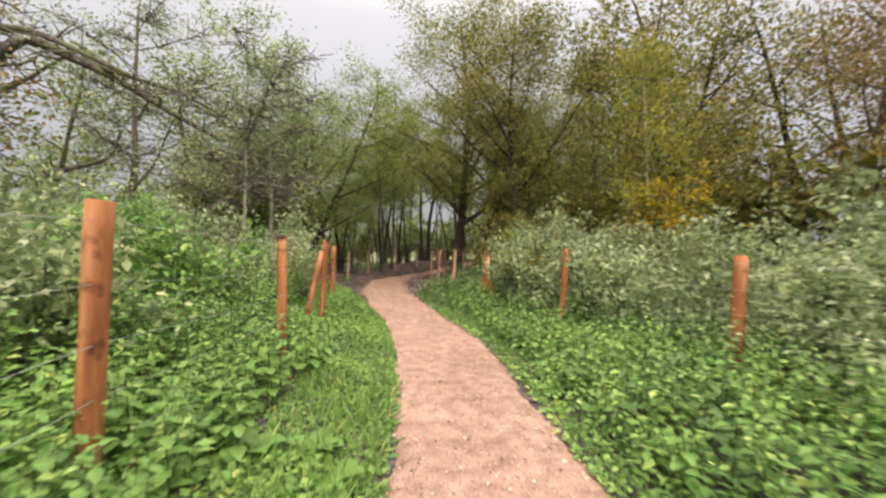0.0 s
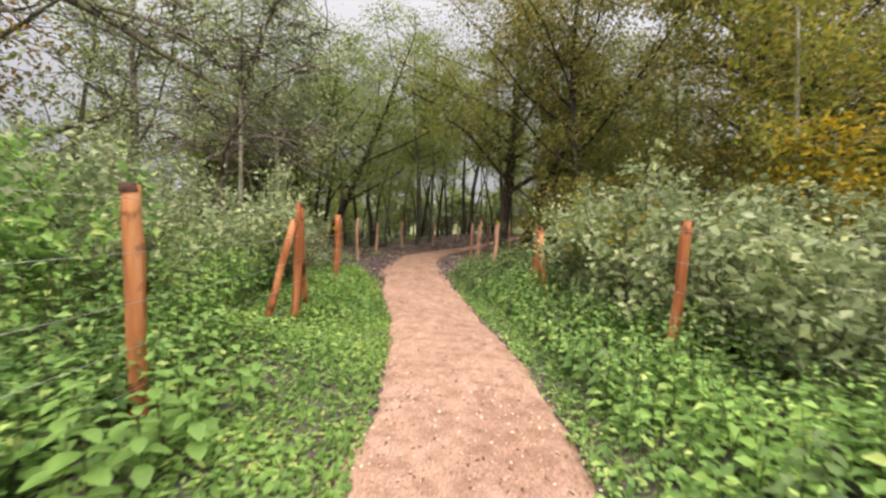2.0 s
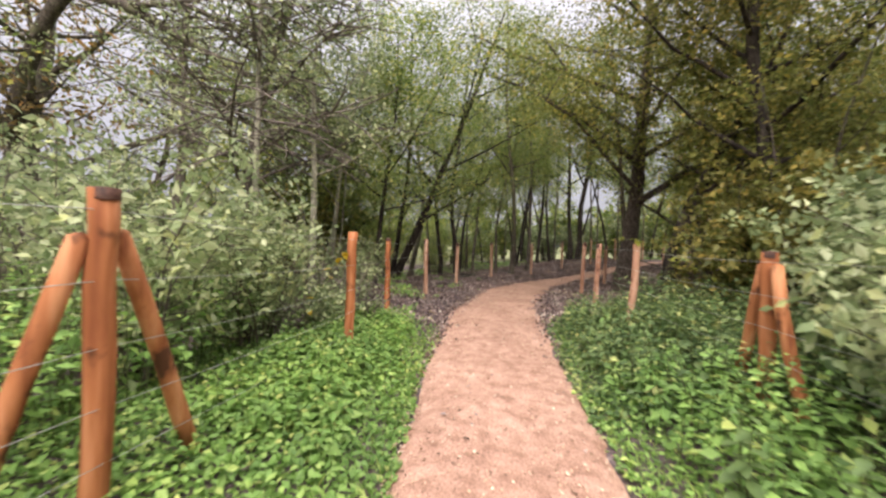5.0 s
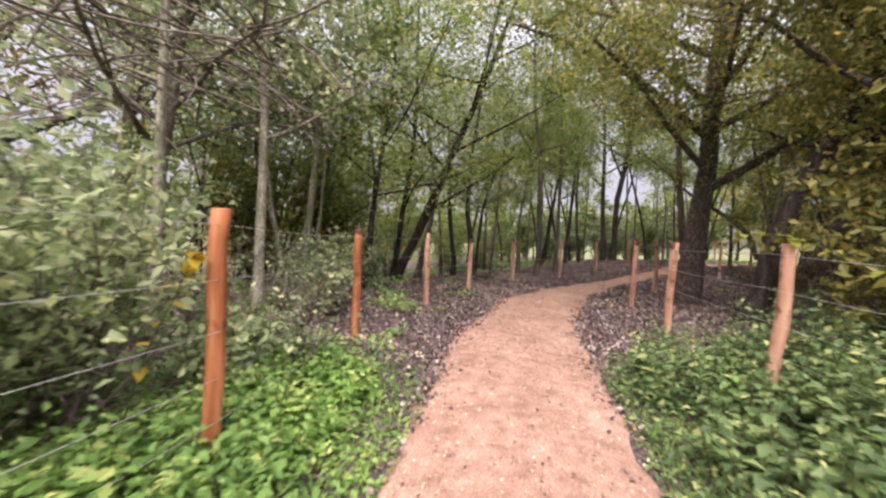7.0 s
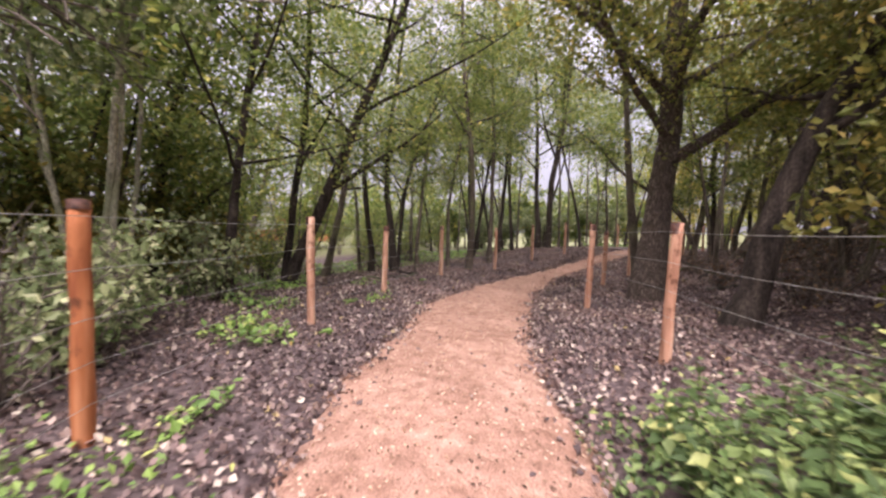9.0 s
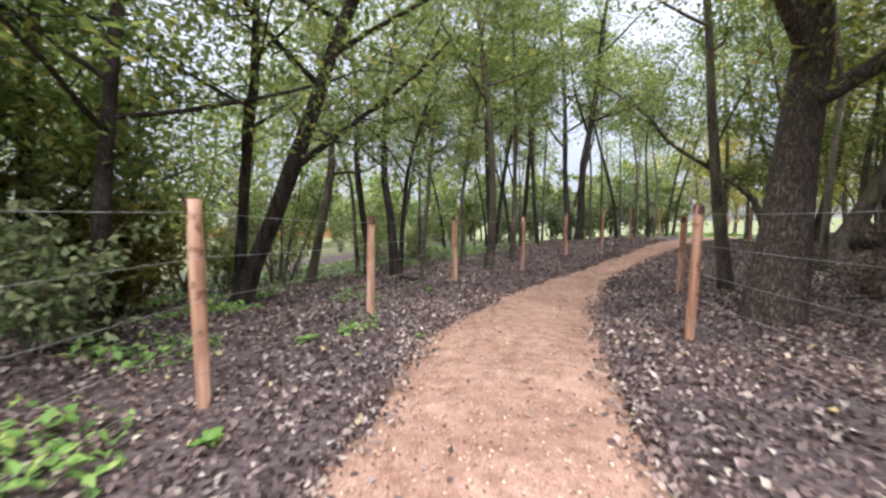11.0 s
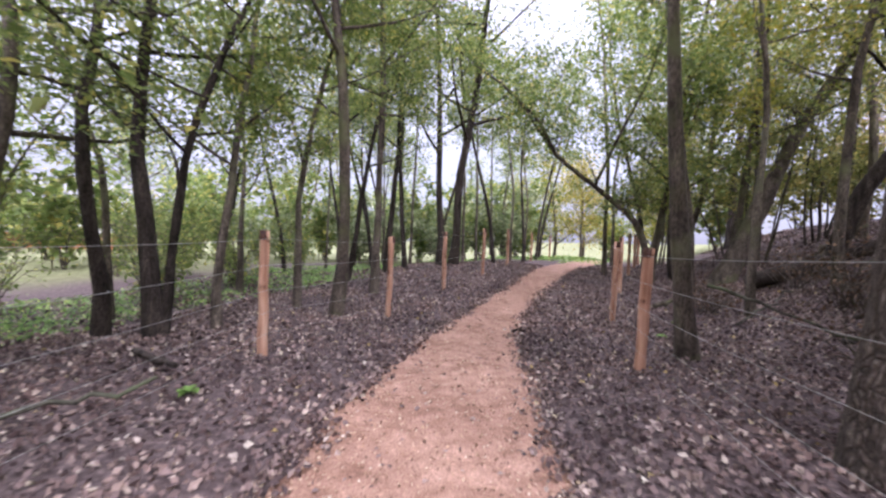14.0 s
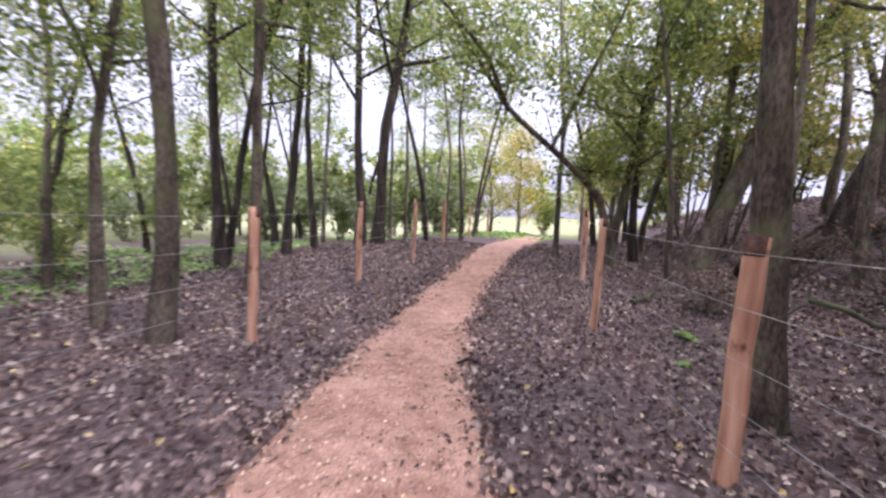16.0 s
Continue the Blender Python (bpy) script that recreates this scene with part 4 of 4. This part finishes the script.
def nettles(name, label, seed, n, y0, y1, d0, d1, side, material, h0, h1, size=0.1, keep=None):
    """Upright stems with pairs of toothed drooping leaves."""
    rng = np.random.default_rng(seed)
    x, y, d = ground_points(rng, n, y0, y1, d0, d1, side)
    if keep is not None:
        ok = keep(x, y, d, rng)
        x, y, d = x[ok], y[ok], d[ok]
    n = len(x)
    h = rng.uniform(h0, h1, n) * (0.55 + 0.45 * smooth_step(0, 0.7, d))
    g = land(x, y)
    lx, ly = rng.normal(0, 0.16, n), rng.normal(0, 0.16, n)
    pts, axis, size_all = [], [], []
    pairs = 7
    for k in range(pairs):
        f = 0.25 + 0.75 * (k + 1) / pairs
        for s in (0, math.pi):
            a = k * 1.571 + s + x * 7
            dirs = np.stack([np.cos(a), np.sin(a), np.full(n, 0.15)], -1)
            pts.append(np.stack([x + lx * h * f, y + ly * h * f, g + h * f], -1) + dirs * 0.02)
            axis.append(dirs)
            size_all.append(np.full(n, size * (1.15 - 0.65 * f * f)))
    me = leaves(name, np.concatenate(pts), np.concatenate(size_all), material, rng, 0.62, 0.7, 0.5, np.concatenate(axis))
    stuff(name, label, "plants", me)
    t = Tubes()
    for i in range(n):
        p = np.array([[x[i], y[i], g[i] - 0.02], [x[i] + lx[i] * h[i] * 0.5, y[i] + ly[i] * h[i] * 0.5, g[i] + h[i] * 0.5], [x[i] + lx[i] * h[i], y[i] + ly[i] * h[i], g[i] + h[i]]])
        t.add(p, [0.004, 0.003, 0.002], 3)
    stuff(name + "_stalks", "upright green stalks of " + label, "plants", t.mesh("stalks", STEM))


def wood_fade(lo, hi):
    return lambda x, y, d, r: r.uniform(0, 1, len(x)) > smooth_step(lo, hi, y)


# Verges of the open stretch.
low_cover("ground_ivy", "low bright green ground cover on the verge", 401, 82000, -2, 13.6, -0.06, 2.3, -1, FRESH, 0.056, 0.2, wood_fade(9.5, 12.8))
low_cover("ground_ivy", "low dark green ground cover beside the path", 402, 48000, -2, 10.4, -0.04, 2.6, 1, NETTLE, 0.055, 0.3)
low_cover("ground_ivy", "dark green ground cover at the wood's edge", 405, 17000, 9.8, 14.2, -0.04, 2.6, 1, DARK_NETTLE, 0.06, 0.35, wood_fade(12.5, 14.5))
low_cover("ground_ivy", "green ground cover under the bushes", 403, 15000, -3, 14.0, 1.8, 7.0, -1, NETTLE, 0.08, 0.45, wood_fade(11.5, 14))
low_cover("ground_ivy", "green ground cover under the shrubs", 404, 16000, -3, 15.0, 2.0, 7.0, 1, NETTLE, 0.08, 0.5, wood_fade(13, 15.5))
nettles("nettles", "green nettles on the verge", 410, 1000, -1, 6.6, 0.45, 2.0, -1, NETTLE, 0.28, 0.55, 0.088, keep=lambda x, y, d, r: d > 0.5 + 0.12 * y)
nettles("nettles", "tall nettles under the fence", 411, 900, 0.5, 10.0, 1.6, 3.6, -1, NETTLE, 0.5, 0.95, 0.09)
nettles("nettles", "green nettles beside the fence", 412, 420, 8.4, 11.6, 0.35, 1.3, -1, FRESH, 0.12, 0.28)
nettles("nettles", "dark green nettles beside the path", 413, 1050, -1, 10.4, 0.25, 2.2, 1, NETTLE, 0.25, 0.55, 0.09)
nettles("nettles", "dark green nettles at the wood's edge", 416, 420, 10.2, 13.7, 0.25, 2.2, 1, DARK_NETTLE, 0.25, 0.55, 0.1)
nettles("nettles", "tall pale-topped nettles along the fence", 414, 900, 0.5, 10.0, 1.5, 3.8, 1, GREY_GREEN, 0.5, 1.0, 0.09)
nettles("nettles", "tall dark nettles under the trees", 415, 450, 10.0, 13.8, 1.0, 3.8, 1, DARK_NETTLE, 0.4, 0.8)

# Fallen leaves of the wood, and the scattered ones on the path.
def litter(name, label, seed, n, y0, y1, d0, d1, side, size, keep=None, lift=0.0):
    rng = np.random.default_rng(seed)
    x, y, d = ground_points(rng, n, y0, y1, d0, d1, side)
    if keep is not None:
        ok = keep(x, y, d, rng)
        x, y = x[ok], y[ok]
    z = land(x, y) + lift + rng.uniform(0.0, 0.03, len(x))
    stuff(name, label, "fallen leaves", leaves(name, np.stack([x, y, z], -1), size, LITTER, rng, 0.78, 0.4, 0.1))


litter("fallen_leaves", "dark curled fallen leaves covering the wood floor", 420, 68000, 9.6, 31, -0.1, 4.8, -1, 0.052, lambda x, y, d, r: r.uniform(0, 1, len(x)) < smooth_step(9.6, 12.6, y))
litter("fallen_leaves", "dark damp fallen leaves under the trees", 421, 72000, 12.5, 31, -0.1, 5.2, 1, 0.052, lambda x, y, d, r: r.uniform(0, 1, len(x)) < smooth_step(12.5, 15, y))
litter("fallen_leaves", "fallen leaves further into the wood", 422, 17000, 14, 36, 4.8, 11, 1, 0.085)
litter("fallen_leaves", "fallen leaves towards the meadow", 423, 12000, 14, 30, 4.5, 9.5, -1, 0.085)

for side, seed in ((-1, 424), (1, 425)):
    litter("fallen_leaves", "fallen leaves straying over the edge of the gravel", seed, 5200, 11, 29, -0.32, 0.02, side, 0.05, lambda x, y, d, r: r.uniform(0, 1, len(x)) < smooth_step(11, 15, y) * smooth_step(-0.34 + 0.16 * np.sin(y * 3.7) * np.sin(y * 1.9), 0.05, d), 0.014)


def path_leaves():
    rng = np.random.default_rng(430)
    n = 900
    y = rng.uniform(1.0, 30, n)
    u = np.where(rng.uniform(0, 1, n) < 0.6, rng.beta(0.35, 0.35, n), rng.uniform(0, 1, n))
    x = left_edge(y) * (1 - u) + right_edge(y) * u
    keep = rng.uniform(0, 1, n) < 0.06 + 0.94 * smooth_step(12, 17, y)
    x, y, u = x[keep], y[keep], u[keep]
    z = 0.55 * smooth_step(22.5, 31, y) + 0.028 * (1 - (2 * u - 1) ** 4) + 0.003
    stuff("scattered_leaves", "scattered fallen leaves lying on the gravel", "fallen leaves", leaves("scattered_leaves", np.stack([x, y, z], -1), 0.05, LITTER, rng, 0.7, 0.95, 0.0))


path_leaves()


def path_grit():
    """Loose chips and crumbs on the gravel, thickest along the edges in the wood."""
    rng = np.random.default_rng(431)
    for name, label, n, size, stops in (("pale_grit", "pale loose stone chips on the path", 15000, 0.021, [(0.0, (0.42, 0.27, 0.2)), (0.6, (0.58, 0.42, 0.33)), (1.0, (0.74, 0.64, 0.55))]),
                                        ("dark_crumbs", "dark crumbs of leaf and earth on the path", 9000, 0.024, [(0.0, (0.09, 0.055, 0.045)), (0.7, (0.2, 0.12, 0.09)), (1.0, (0.3, 0.19, 0.14))])):
        y = rng.uniform(1.0, 29, n)
        u = np.where(rng.uniform(0, 1, n) < 0.35, rng.beta(0.4, 0.4, n), rng.uniform(0, 1, n))
        x = left_edge(y) * (1 - u) + right_edge(y) * u
        keep = rng.uniform(0, 1, n) < 0.45 + 0.55 * smooth_step(10, 15, y)
        x, y, u = x[keep], y[keep], u[keep]
        z = 0.55 * smooth_step(22.5, 31, y) + 0.028 * (1 - (2 * u - 1) ** 4) + 0.001
        stuff(name, label, "gravel", leaves(name, np.stack([x, y, z], -1), size, leaf_mat(name + "_chip", stops, 0.0, 0.9), rng, 0.8, 0.93, 0.0))


path_grit()
low_cover("woodland_plants", "sparse green plants among fallen leaves", 440, 14000, 12.0, 19, 0.5, 5.5, -1, NETTLE, 0.08, 0.2, lambda x, y, d, r: np.sin(x * 3.1) * np.sin(y * 2.3) + 0.28 * (d - 1.6) > 0.2 + 0.09 * (y - 13))
low_cover("meadow_grass", "bright green grass at the meadow's edge", 441, 20000, 20.5, 34, 3.6, 9.5, -1, NETTLE, 0.085, 0.16, lambda x, y, d, r: d > 5.4 - 0.12 * (y - 20) + 0.7 * np.sin(y * 1.1))
low_cover("meadow_grass", "bright green grass beyond the wood", 442, 9000, 34, 50, -2, 8, -1, FRESH, 0.16, 0.12)

# Rotting logs and dead branches on the bank.
def log(label, pts, radius, seed, bark):
    rng = np.random.default_rng(seed)
    p = np.array(pts, dtype=float)
    p[:, 2] += land(p[:, 0], p[:, 1])
    f = np.linspace(0, 1, 14)
    q = along(p, f) + rng.normal(0, 0.02, (14, 3))
    r = radius * np.linspace(1, 0.6, 14) * (1 + rng.normal(0, 0.07, 14))
    r[0] = r[-1] = 0.01
    q[0], q[-1] = q[1], q[-2]
    t = Tubes()
    t.add(q + np.linspace(0, 0.002, 14)[:, None], r, 9)
    tagged(new("fallen_log", t.mesh("fallen_log", bark)), label, "log")


log("long dark rotting log lying on the bank", [(3.9, 24.6, 0.12), (5.6, 24.3, 0.25), (7.6, 23.8, 0.4)], 0.17, 1, DARK_BARK)
log("broken mossy log propped on the bank", [(5.2, 23.4, 0.1), (6.6, 23.0, 0.45), (8.4, 22.6, 0.8)], 0.14, 2, BARK)
log("thin dead branch propped against a slim trunk", [(0.84, 21.1, 0.9), (1.6, 20.95, 0.66), (2.3, 20.8, 0.3), (2.9, 20.7, 0.02)], 0.02, 5, OLD_WOOD)
log("thin fallen branch on leaf litter", [(1.9, 20.3, 0.03), (2.6, 19.9, 0.06), (3.6, 19.6, 0.05)], 0.03, 3, OLD_WOOD)
log("thin fallen branch among leaves", [(2.6, 21.4, 0.03), (3.3, 20.8, 0.1), (4.2, 20.2, 0.06)], 0.035, 4, OLD_WOOD)
for k, (x, y, dx, dy, up) in enumerate([(2.4, 22.6, 1.3, 0.4, 0.3), (3.3, 21.9, 1.6, -0.5, 0.25), (4.4, 22.4, 1.7, 0.2, 0.5), (5.0, 21.2, 1.2, 0.9, 0.3), (3.0, 18.3, 1.5, 0.4, 0.2), (2.2, 24.4, 1.1, 0.5, 0.25),
                                       (-5.0, 18.9, 1.2, 0.6, 0.2), (-4.9, 20.6, 0.9, -0.7, 0.15), (4.8, 24.9, 1.5, -0.6, 0.7), (6.2, 22.6, 1.6, 0.4, 0.8)]):
    log("thin dead branch lying among fallen leaves", [(x, y, 0.02), (x + dx * 0.5, y + dy * 0.5, up * 0.6), (x + dx, y + dy, up)], 0.022 + 0.012 * (k % 3), 20 + k, (OLD_WOOD, DARK_BARK, BARK)[k % 3])
tw = Tubes()
tw.add([(-0.86, 22.50, 0.03), (-0.75, 22.54, 0.055), (-0.64, 22.52, 0.03)], [0.012, 0.02, 0.008], 6)
tagged(new("twig", tw.mesh("twig", DARK_BARK)), "short dark broken twig lying on the path", "twig")


def shed():
    """A low white building far off beyond the meadow."""
    root = new("distant_shed")
    tagged(root, "low white-walled shed with an orange brick base", "building")
    root.matrix_basis = pose(-27.0, 41.0, float(land(-27.0, 41.0)), 0, 0, 40)
    white = plain_mat("white_render", (0.62, 0.62, 0.64), (0.78, 0.78, 0.8), 3)
    brick = plain_mat("orange_brick", (0.4, 0.17, 0.07), (0.55, 0.26, 0.11), 6)
    roof = plain_mat("grey_roof", (0.18, 0.18, 0.2), (0.3, 0.3, 0.32), 4)
    glass = plain_mat("dark_glass", (0.05, 0.06, 0.07), (0.1, 0.11, 0.12), 2, 0.15)

    def box(name, x0, x1, y0, y1, z0, z1, material, taper=0.0):
        bm = bmesh.new()
        bmesh.ops.create_cube(bm, size=1)
        for v in bm.verts:
            u = v.co.copy()
            k = 1 - taper if u.z > 0 else 1
            v.co = Vector(((x0 + x1) / 2 + u.x * (x1 - x0), (y0 + y1) / 2 + u.y * (y1 - y0) * k, (z0 + z1) / 2 + u.z * (z1 - z0)))
        bmesh.ops.bevel(bm, geom=bm.edges[:], offset=0.02, segments=1, affect="EDGES")
        me = bpy.data.meshes.new(name)
        bm.to_mesh(me)
        bm.free()
        me.materials.append(material)
        part(name, me, root)

    box("wall", -6, 6, -2.5, 2.5, 0.9, 2.9, white)
    box("brick_base", -6.05, 6.05, -2.55, 2.55, -0.4, 0.9, brick)
    box("roof", -6.4, 6.4, -3.0, 3.0, 2.9, 4.3, roof, 0.92)
    for x in (-4.2, -1.2, 3.6):
        box("window", x - 0.6, x + 0.6, -2.56, -2.44, 1.3, 2.3, glass)
    box("door", 0.9, 1.9, -2.6, -2.44, 0.2, 2.3, brick)


shed()


def rosette(x, y, size, k):
    """A low plant of broad pointed leaves from one root, each leaf a curved blade."""
    rng = np.random.default_rng(700 + k)
    root = new("broad_leaved_plant")
    root.location = (x, y, float(land(x, y)))
    tagged(root, "low bright green plant with broad leaves", "plant", "broad-leaved plants")
    for i in range(9):
        az = i * 2.4 + rng.uniform(-0.3, 0.3)
        el = rng.uniform(0.35, 1.1)
        ln = size * rng.uniform(0.7, 1.2)
        s = np.linspace(0, 1, 6)
        spine = np.stack([np.cos(az) * ln * s * math.cos(el * 0.6), np.sin(az) * ln * s * math.cos(el * 0.6), ln * (s * math.sin(el) - 0.55 * s * s) + 0.02], -1)
        half = ln * 0.3 * np.sin(np.pi * np.clip(s * 0.93 + 0.05, 0, 1)) ** 0.8
        side = np.array([-math.sin(az), math.cos(az), 0.0])
        left, right = spine + side * half[:, None] + [0, 0, 0.012], spine - side * half[:, None] + [0, 0, 0.012]
        v = np.stack([left, spine, right], 1).reshape(-1, 3)
        q = [(3 * j + e, 3 * j + e + 1, 3 * j + e + 4, 3 * j + e + 3) for j in range(5) for e in (0, 1)]
        part("leaf", quick_mesh("leaf", v, q, FRESH), root)


for k, (x, y, size) in enumerate([(-3.83, 19.77, 0.1), (-3.65, 16.91, 0.1), (-2.93, 17.18, 0.07), (-3.13, 14.86, 0.1), (-3.76, 16.45, 0.12), (1.93, 23.02, 0.16), (-0.13, 3.38, 0.22), (0.24, 3.49, 0.2), (0.46, 3.23, 0.16), (1.99, 4.84, 0.2), (-0.57, 2.65, 0.22), (2.49, 8.23, 0.16), (2.02, 5.29, 0.2), (-1.1, 7.63, 0.12), (-4.14, 18.42, 0.1), (1.12, 22.12, 0.08)]):
    rosette(x, y, size, k)


def grass(name, label, seed, n, y0, y1, d0, d1, side, length):
    rng = np.random.default_rng(seed)
    x, y, d = ground_points(rng, n, y0, y1, d0, d1, side)
    up = np.tile(np.array([0.0, 0.0, 0.9]), (n, 1))
    stuff(name, label, "grass", leaves(name, np.stack([x, y, land(x, y)], -1), length, FRESH, rng, 0.07, 0.1, 0.5, up))


grass("grass", "bright green grass blades along the path", 450, 2200, 0.5, 4.6, 0.0, 0.75, -1, 0.17)
grass("grass", "short green grass on the verge", 451, 2500, 4.6, 12.0, 0.0, 0.6, -1, 0.11)
grass("grass", "short green grass beside the gravel", 452, 4000, 0.5, 13.0, 0.0, 0.45, 1, 0.11)


def nettle_leaf():
    """One toothed, pointed, drooping leaf along x, folded at its midrib."""
    s = np.linspace(0, 1, 7)
    half = 0.32 * np.sin(np.pi * np.clip(s * 0.95 + 0.04, 0, 1)) ** 0.75 * (1 + 0.16 * (np.arange(7) % 2))
    half[-1] = 0.01
    spine = np.stack([s, np.zeros(7), 0.12 * s - 0.42 * s * s], -1)
    v = np.stack([spine + np.stack([0 * s, half, 0.18 * half], -1), spine, spine + np.stack([0 * s, -half, 0.18 * half], -1)], 1).reshape(-1, 3)
    q = [(3 * j + e, 3 * j + e + 1, 3 * j + e + 4, 3 * j + e + 3) for j in range(6) for e in (0, 1)]
    return v, q


def nettle_plant(seed, height, material, label):
    rng = np.random.default_rng(seed)
    v, q = nettle_leaf()
    me = quick_mesh("leaf", v, q, material)
    root = new("nettle_plant")
    tagged(root, label, "plant", "nettles along the path")
    root.location = (0.0, 0.0, -5.0)
    lean = rng.normal(0, 0.05, 2)
    t = Tubes()
    t.add([(0, 0, -0.03), (lean[0] * 0.4, lean[1] * 0.4, height * 0.5), (lean[0], lean[1], height)], [0.005, 0.004, 0.002], 5)
    part("stalk", t.mesh("stalk", STEM), root)
    for k in range(6):
        f = 0.3 + 0.7 * k / 5
        for turn in (0, 180):
            leaf = part("leaf", me, root)
            size = 0.105 * (1.2 - 0.75 * f * f) * rng.uniform(0.85, 1.15)
            leaf.matrix_basis = Matrix.Translation((lean[0] * f, lean[1] * f, height * f)) @ Matrix.Rotation(radians(k * 90 + turn + rng.uniform(-20, 20)), 4, "Z") @ Matrix.Rotation(radians(rng.uniform(-15, 15)), 4, "Y") @ Matrix.Scale(size, 4)
    return root


nettle_models = [nettle_plant(801, 0.42, NETTLE, "green nettle with drooping toothed leaves"), nettle_plant(802, 0.55, FRESH, "bright green nettle with drooping toothed leaves"),
                 nettle_plant(803, 0.5, DARK_NETTLE, "dark green nettle with drooping toothed leaves"), nettle_plant(804, 0.36, NETTLE, "short green nettle beside the path")]
rng = np.random.default_rng(88)
for k in range(150):
    side = -1 if k % 2 else 1
    y = rng.uniform(2.2, 6.0) if side < 0 else rng.uniform(2.2, 12.6)
    d = rng.uniform(0.7, 1.9) if side < 0 else rng.uniform(0.25, 1.3)
    x = float(left_edge(y)) - d if side < 0 else float(right_edge(y)) + d
    model = nettle_models[(0, 1, 3, 1)[k // 2 % 4] if side < 0 else (2, 0, 2, 3)[k // 2 % 4]]
    place = pose(x, y, float(land(x, y)), 0, 0, rng.uniform(0, 360))
    c = model if k in (0, 1, 3, 5) and model.location.z < -4 else copy_thing(model, place)
    if c is model:
        c.matrix_basis = place
for m in nettle_models:
    if m.location.z < -4:
        m.matrix_basis = pose(2.2, 3.4, float(land(2.2, 3.4)))


def sprig(label, pts, n, seed, material):
    """A thin arching bramble shoot with broad leaves."""
    rng = np.random.default_rng(seed)
    root = new("bramble_sprig")
    root.location = pts[0]
    tagged(root, label, "plant")
    p = np.array(pts, dtype=float) - np.array(pts[0])
    fine = along(p, np.linspace(0, 1, 18))
    fine[1:-1] = (fine[:-2] + fine[1:-1] * 2 + fine[2:]) / 4
    t = Tubes()
    t.add(fine, np.linspace(0.005, 0.002, 18), 5)
    part("stem", t.mesh("stem", STEM), root)
    v, q = nettle_leaf()
    me = quick_mesh("leaf", v, q, material)
    for k in range(n):
        o = along(fine, np.array([0.2 + 0.8 * (k + rng.uniform(0, 0.6)) / n]))[0]
        leaf = part("leaf", me, root)
        leaf.matrix_basis = Matrix.Translation(o) @ Matrix.Rotation(rng.uniform(0, 6.28), 4, "Z") @ Matrix.Rotation(rng.uniform(-0.4, 0.5), 4, "Y") @ Matrix.Scale(rng.uniform(0.06, 0.11), 4)


sprig("yellow-green bramble sprig arching over a post top", [(2.3, 12.3, 0.2), (1.9, 12.4, 0.75), (1.4, 12.5, 1.12), (0.95, 12.58, 1.34), (0.7, 12.58, 1.4), (0.5, 12.5, 1.38)], 16, 901, LIME)
sprig("pale bramble sprig with yellow leaves beside a post", [(-2.6, 10.1, 0.1), (-2.4, 10.12, 0.6), (-2.15, 10.14, 0.95), (-1.98, 10.1, 1.12), (-1.86, 10.06, 1.16)], 11, 902, YELLOW)
sprig("pale green bramble shoot beside the fence", [(-2.5, 9.4, 0.1), (-2.3, 9.45, 0.9), (-2.15, 9.6, 1.3), (-1.95, 9.8, 1.42)], 13, 903, PALE)
sprig("tall pale shoot rising above the shrubs", [(2.75, 7.5, 0.1), (2.8, 7.5, 0.9), (2.78, 7.48, 1.5), (2.8, 7.5, 1.8)], 18, 904, PALE)
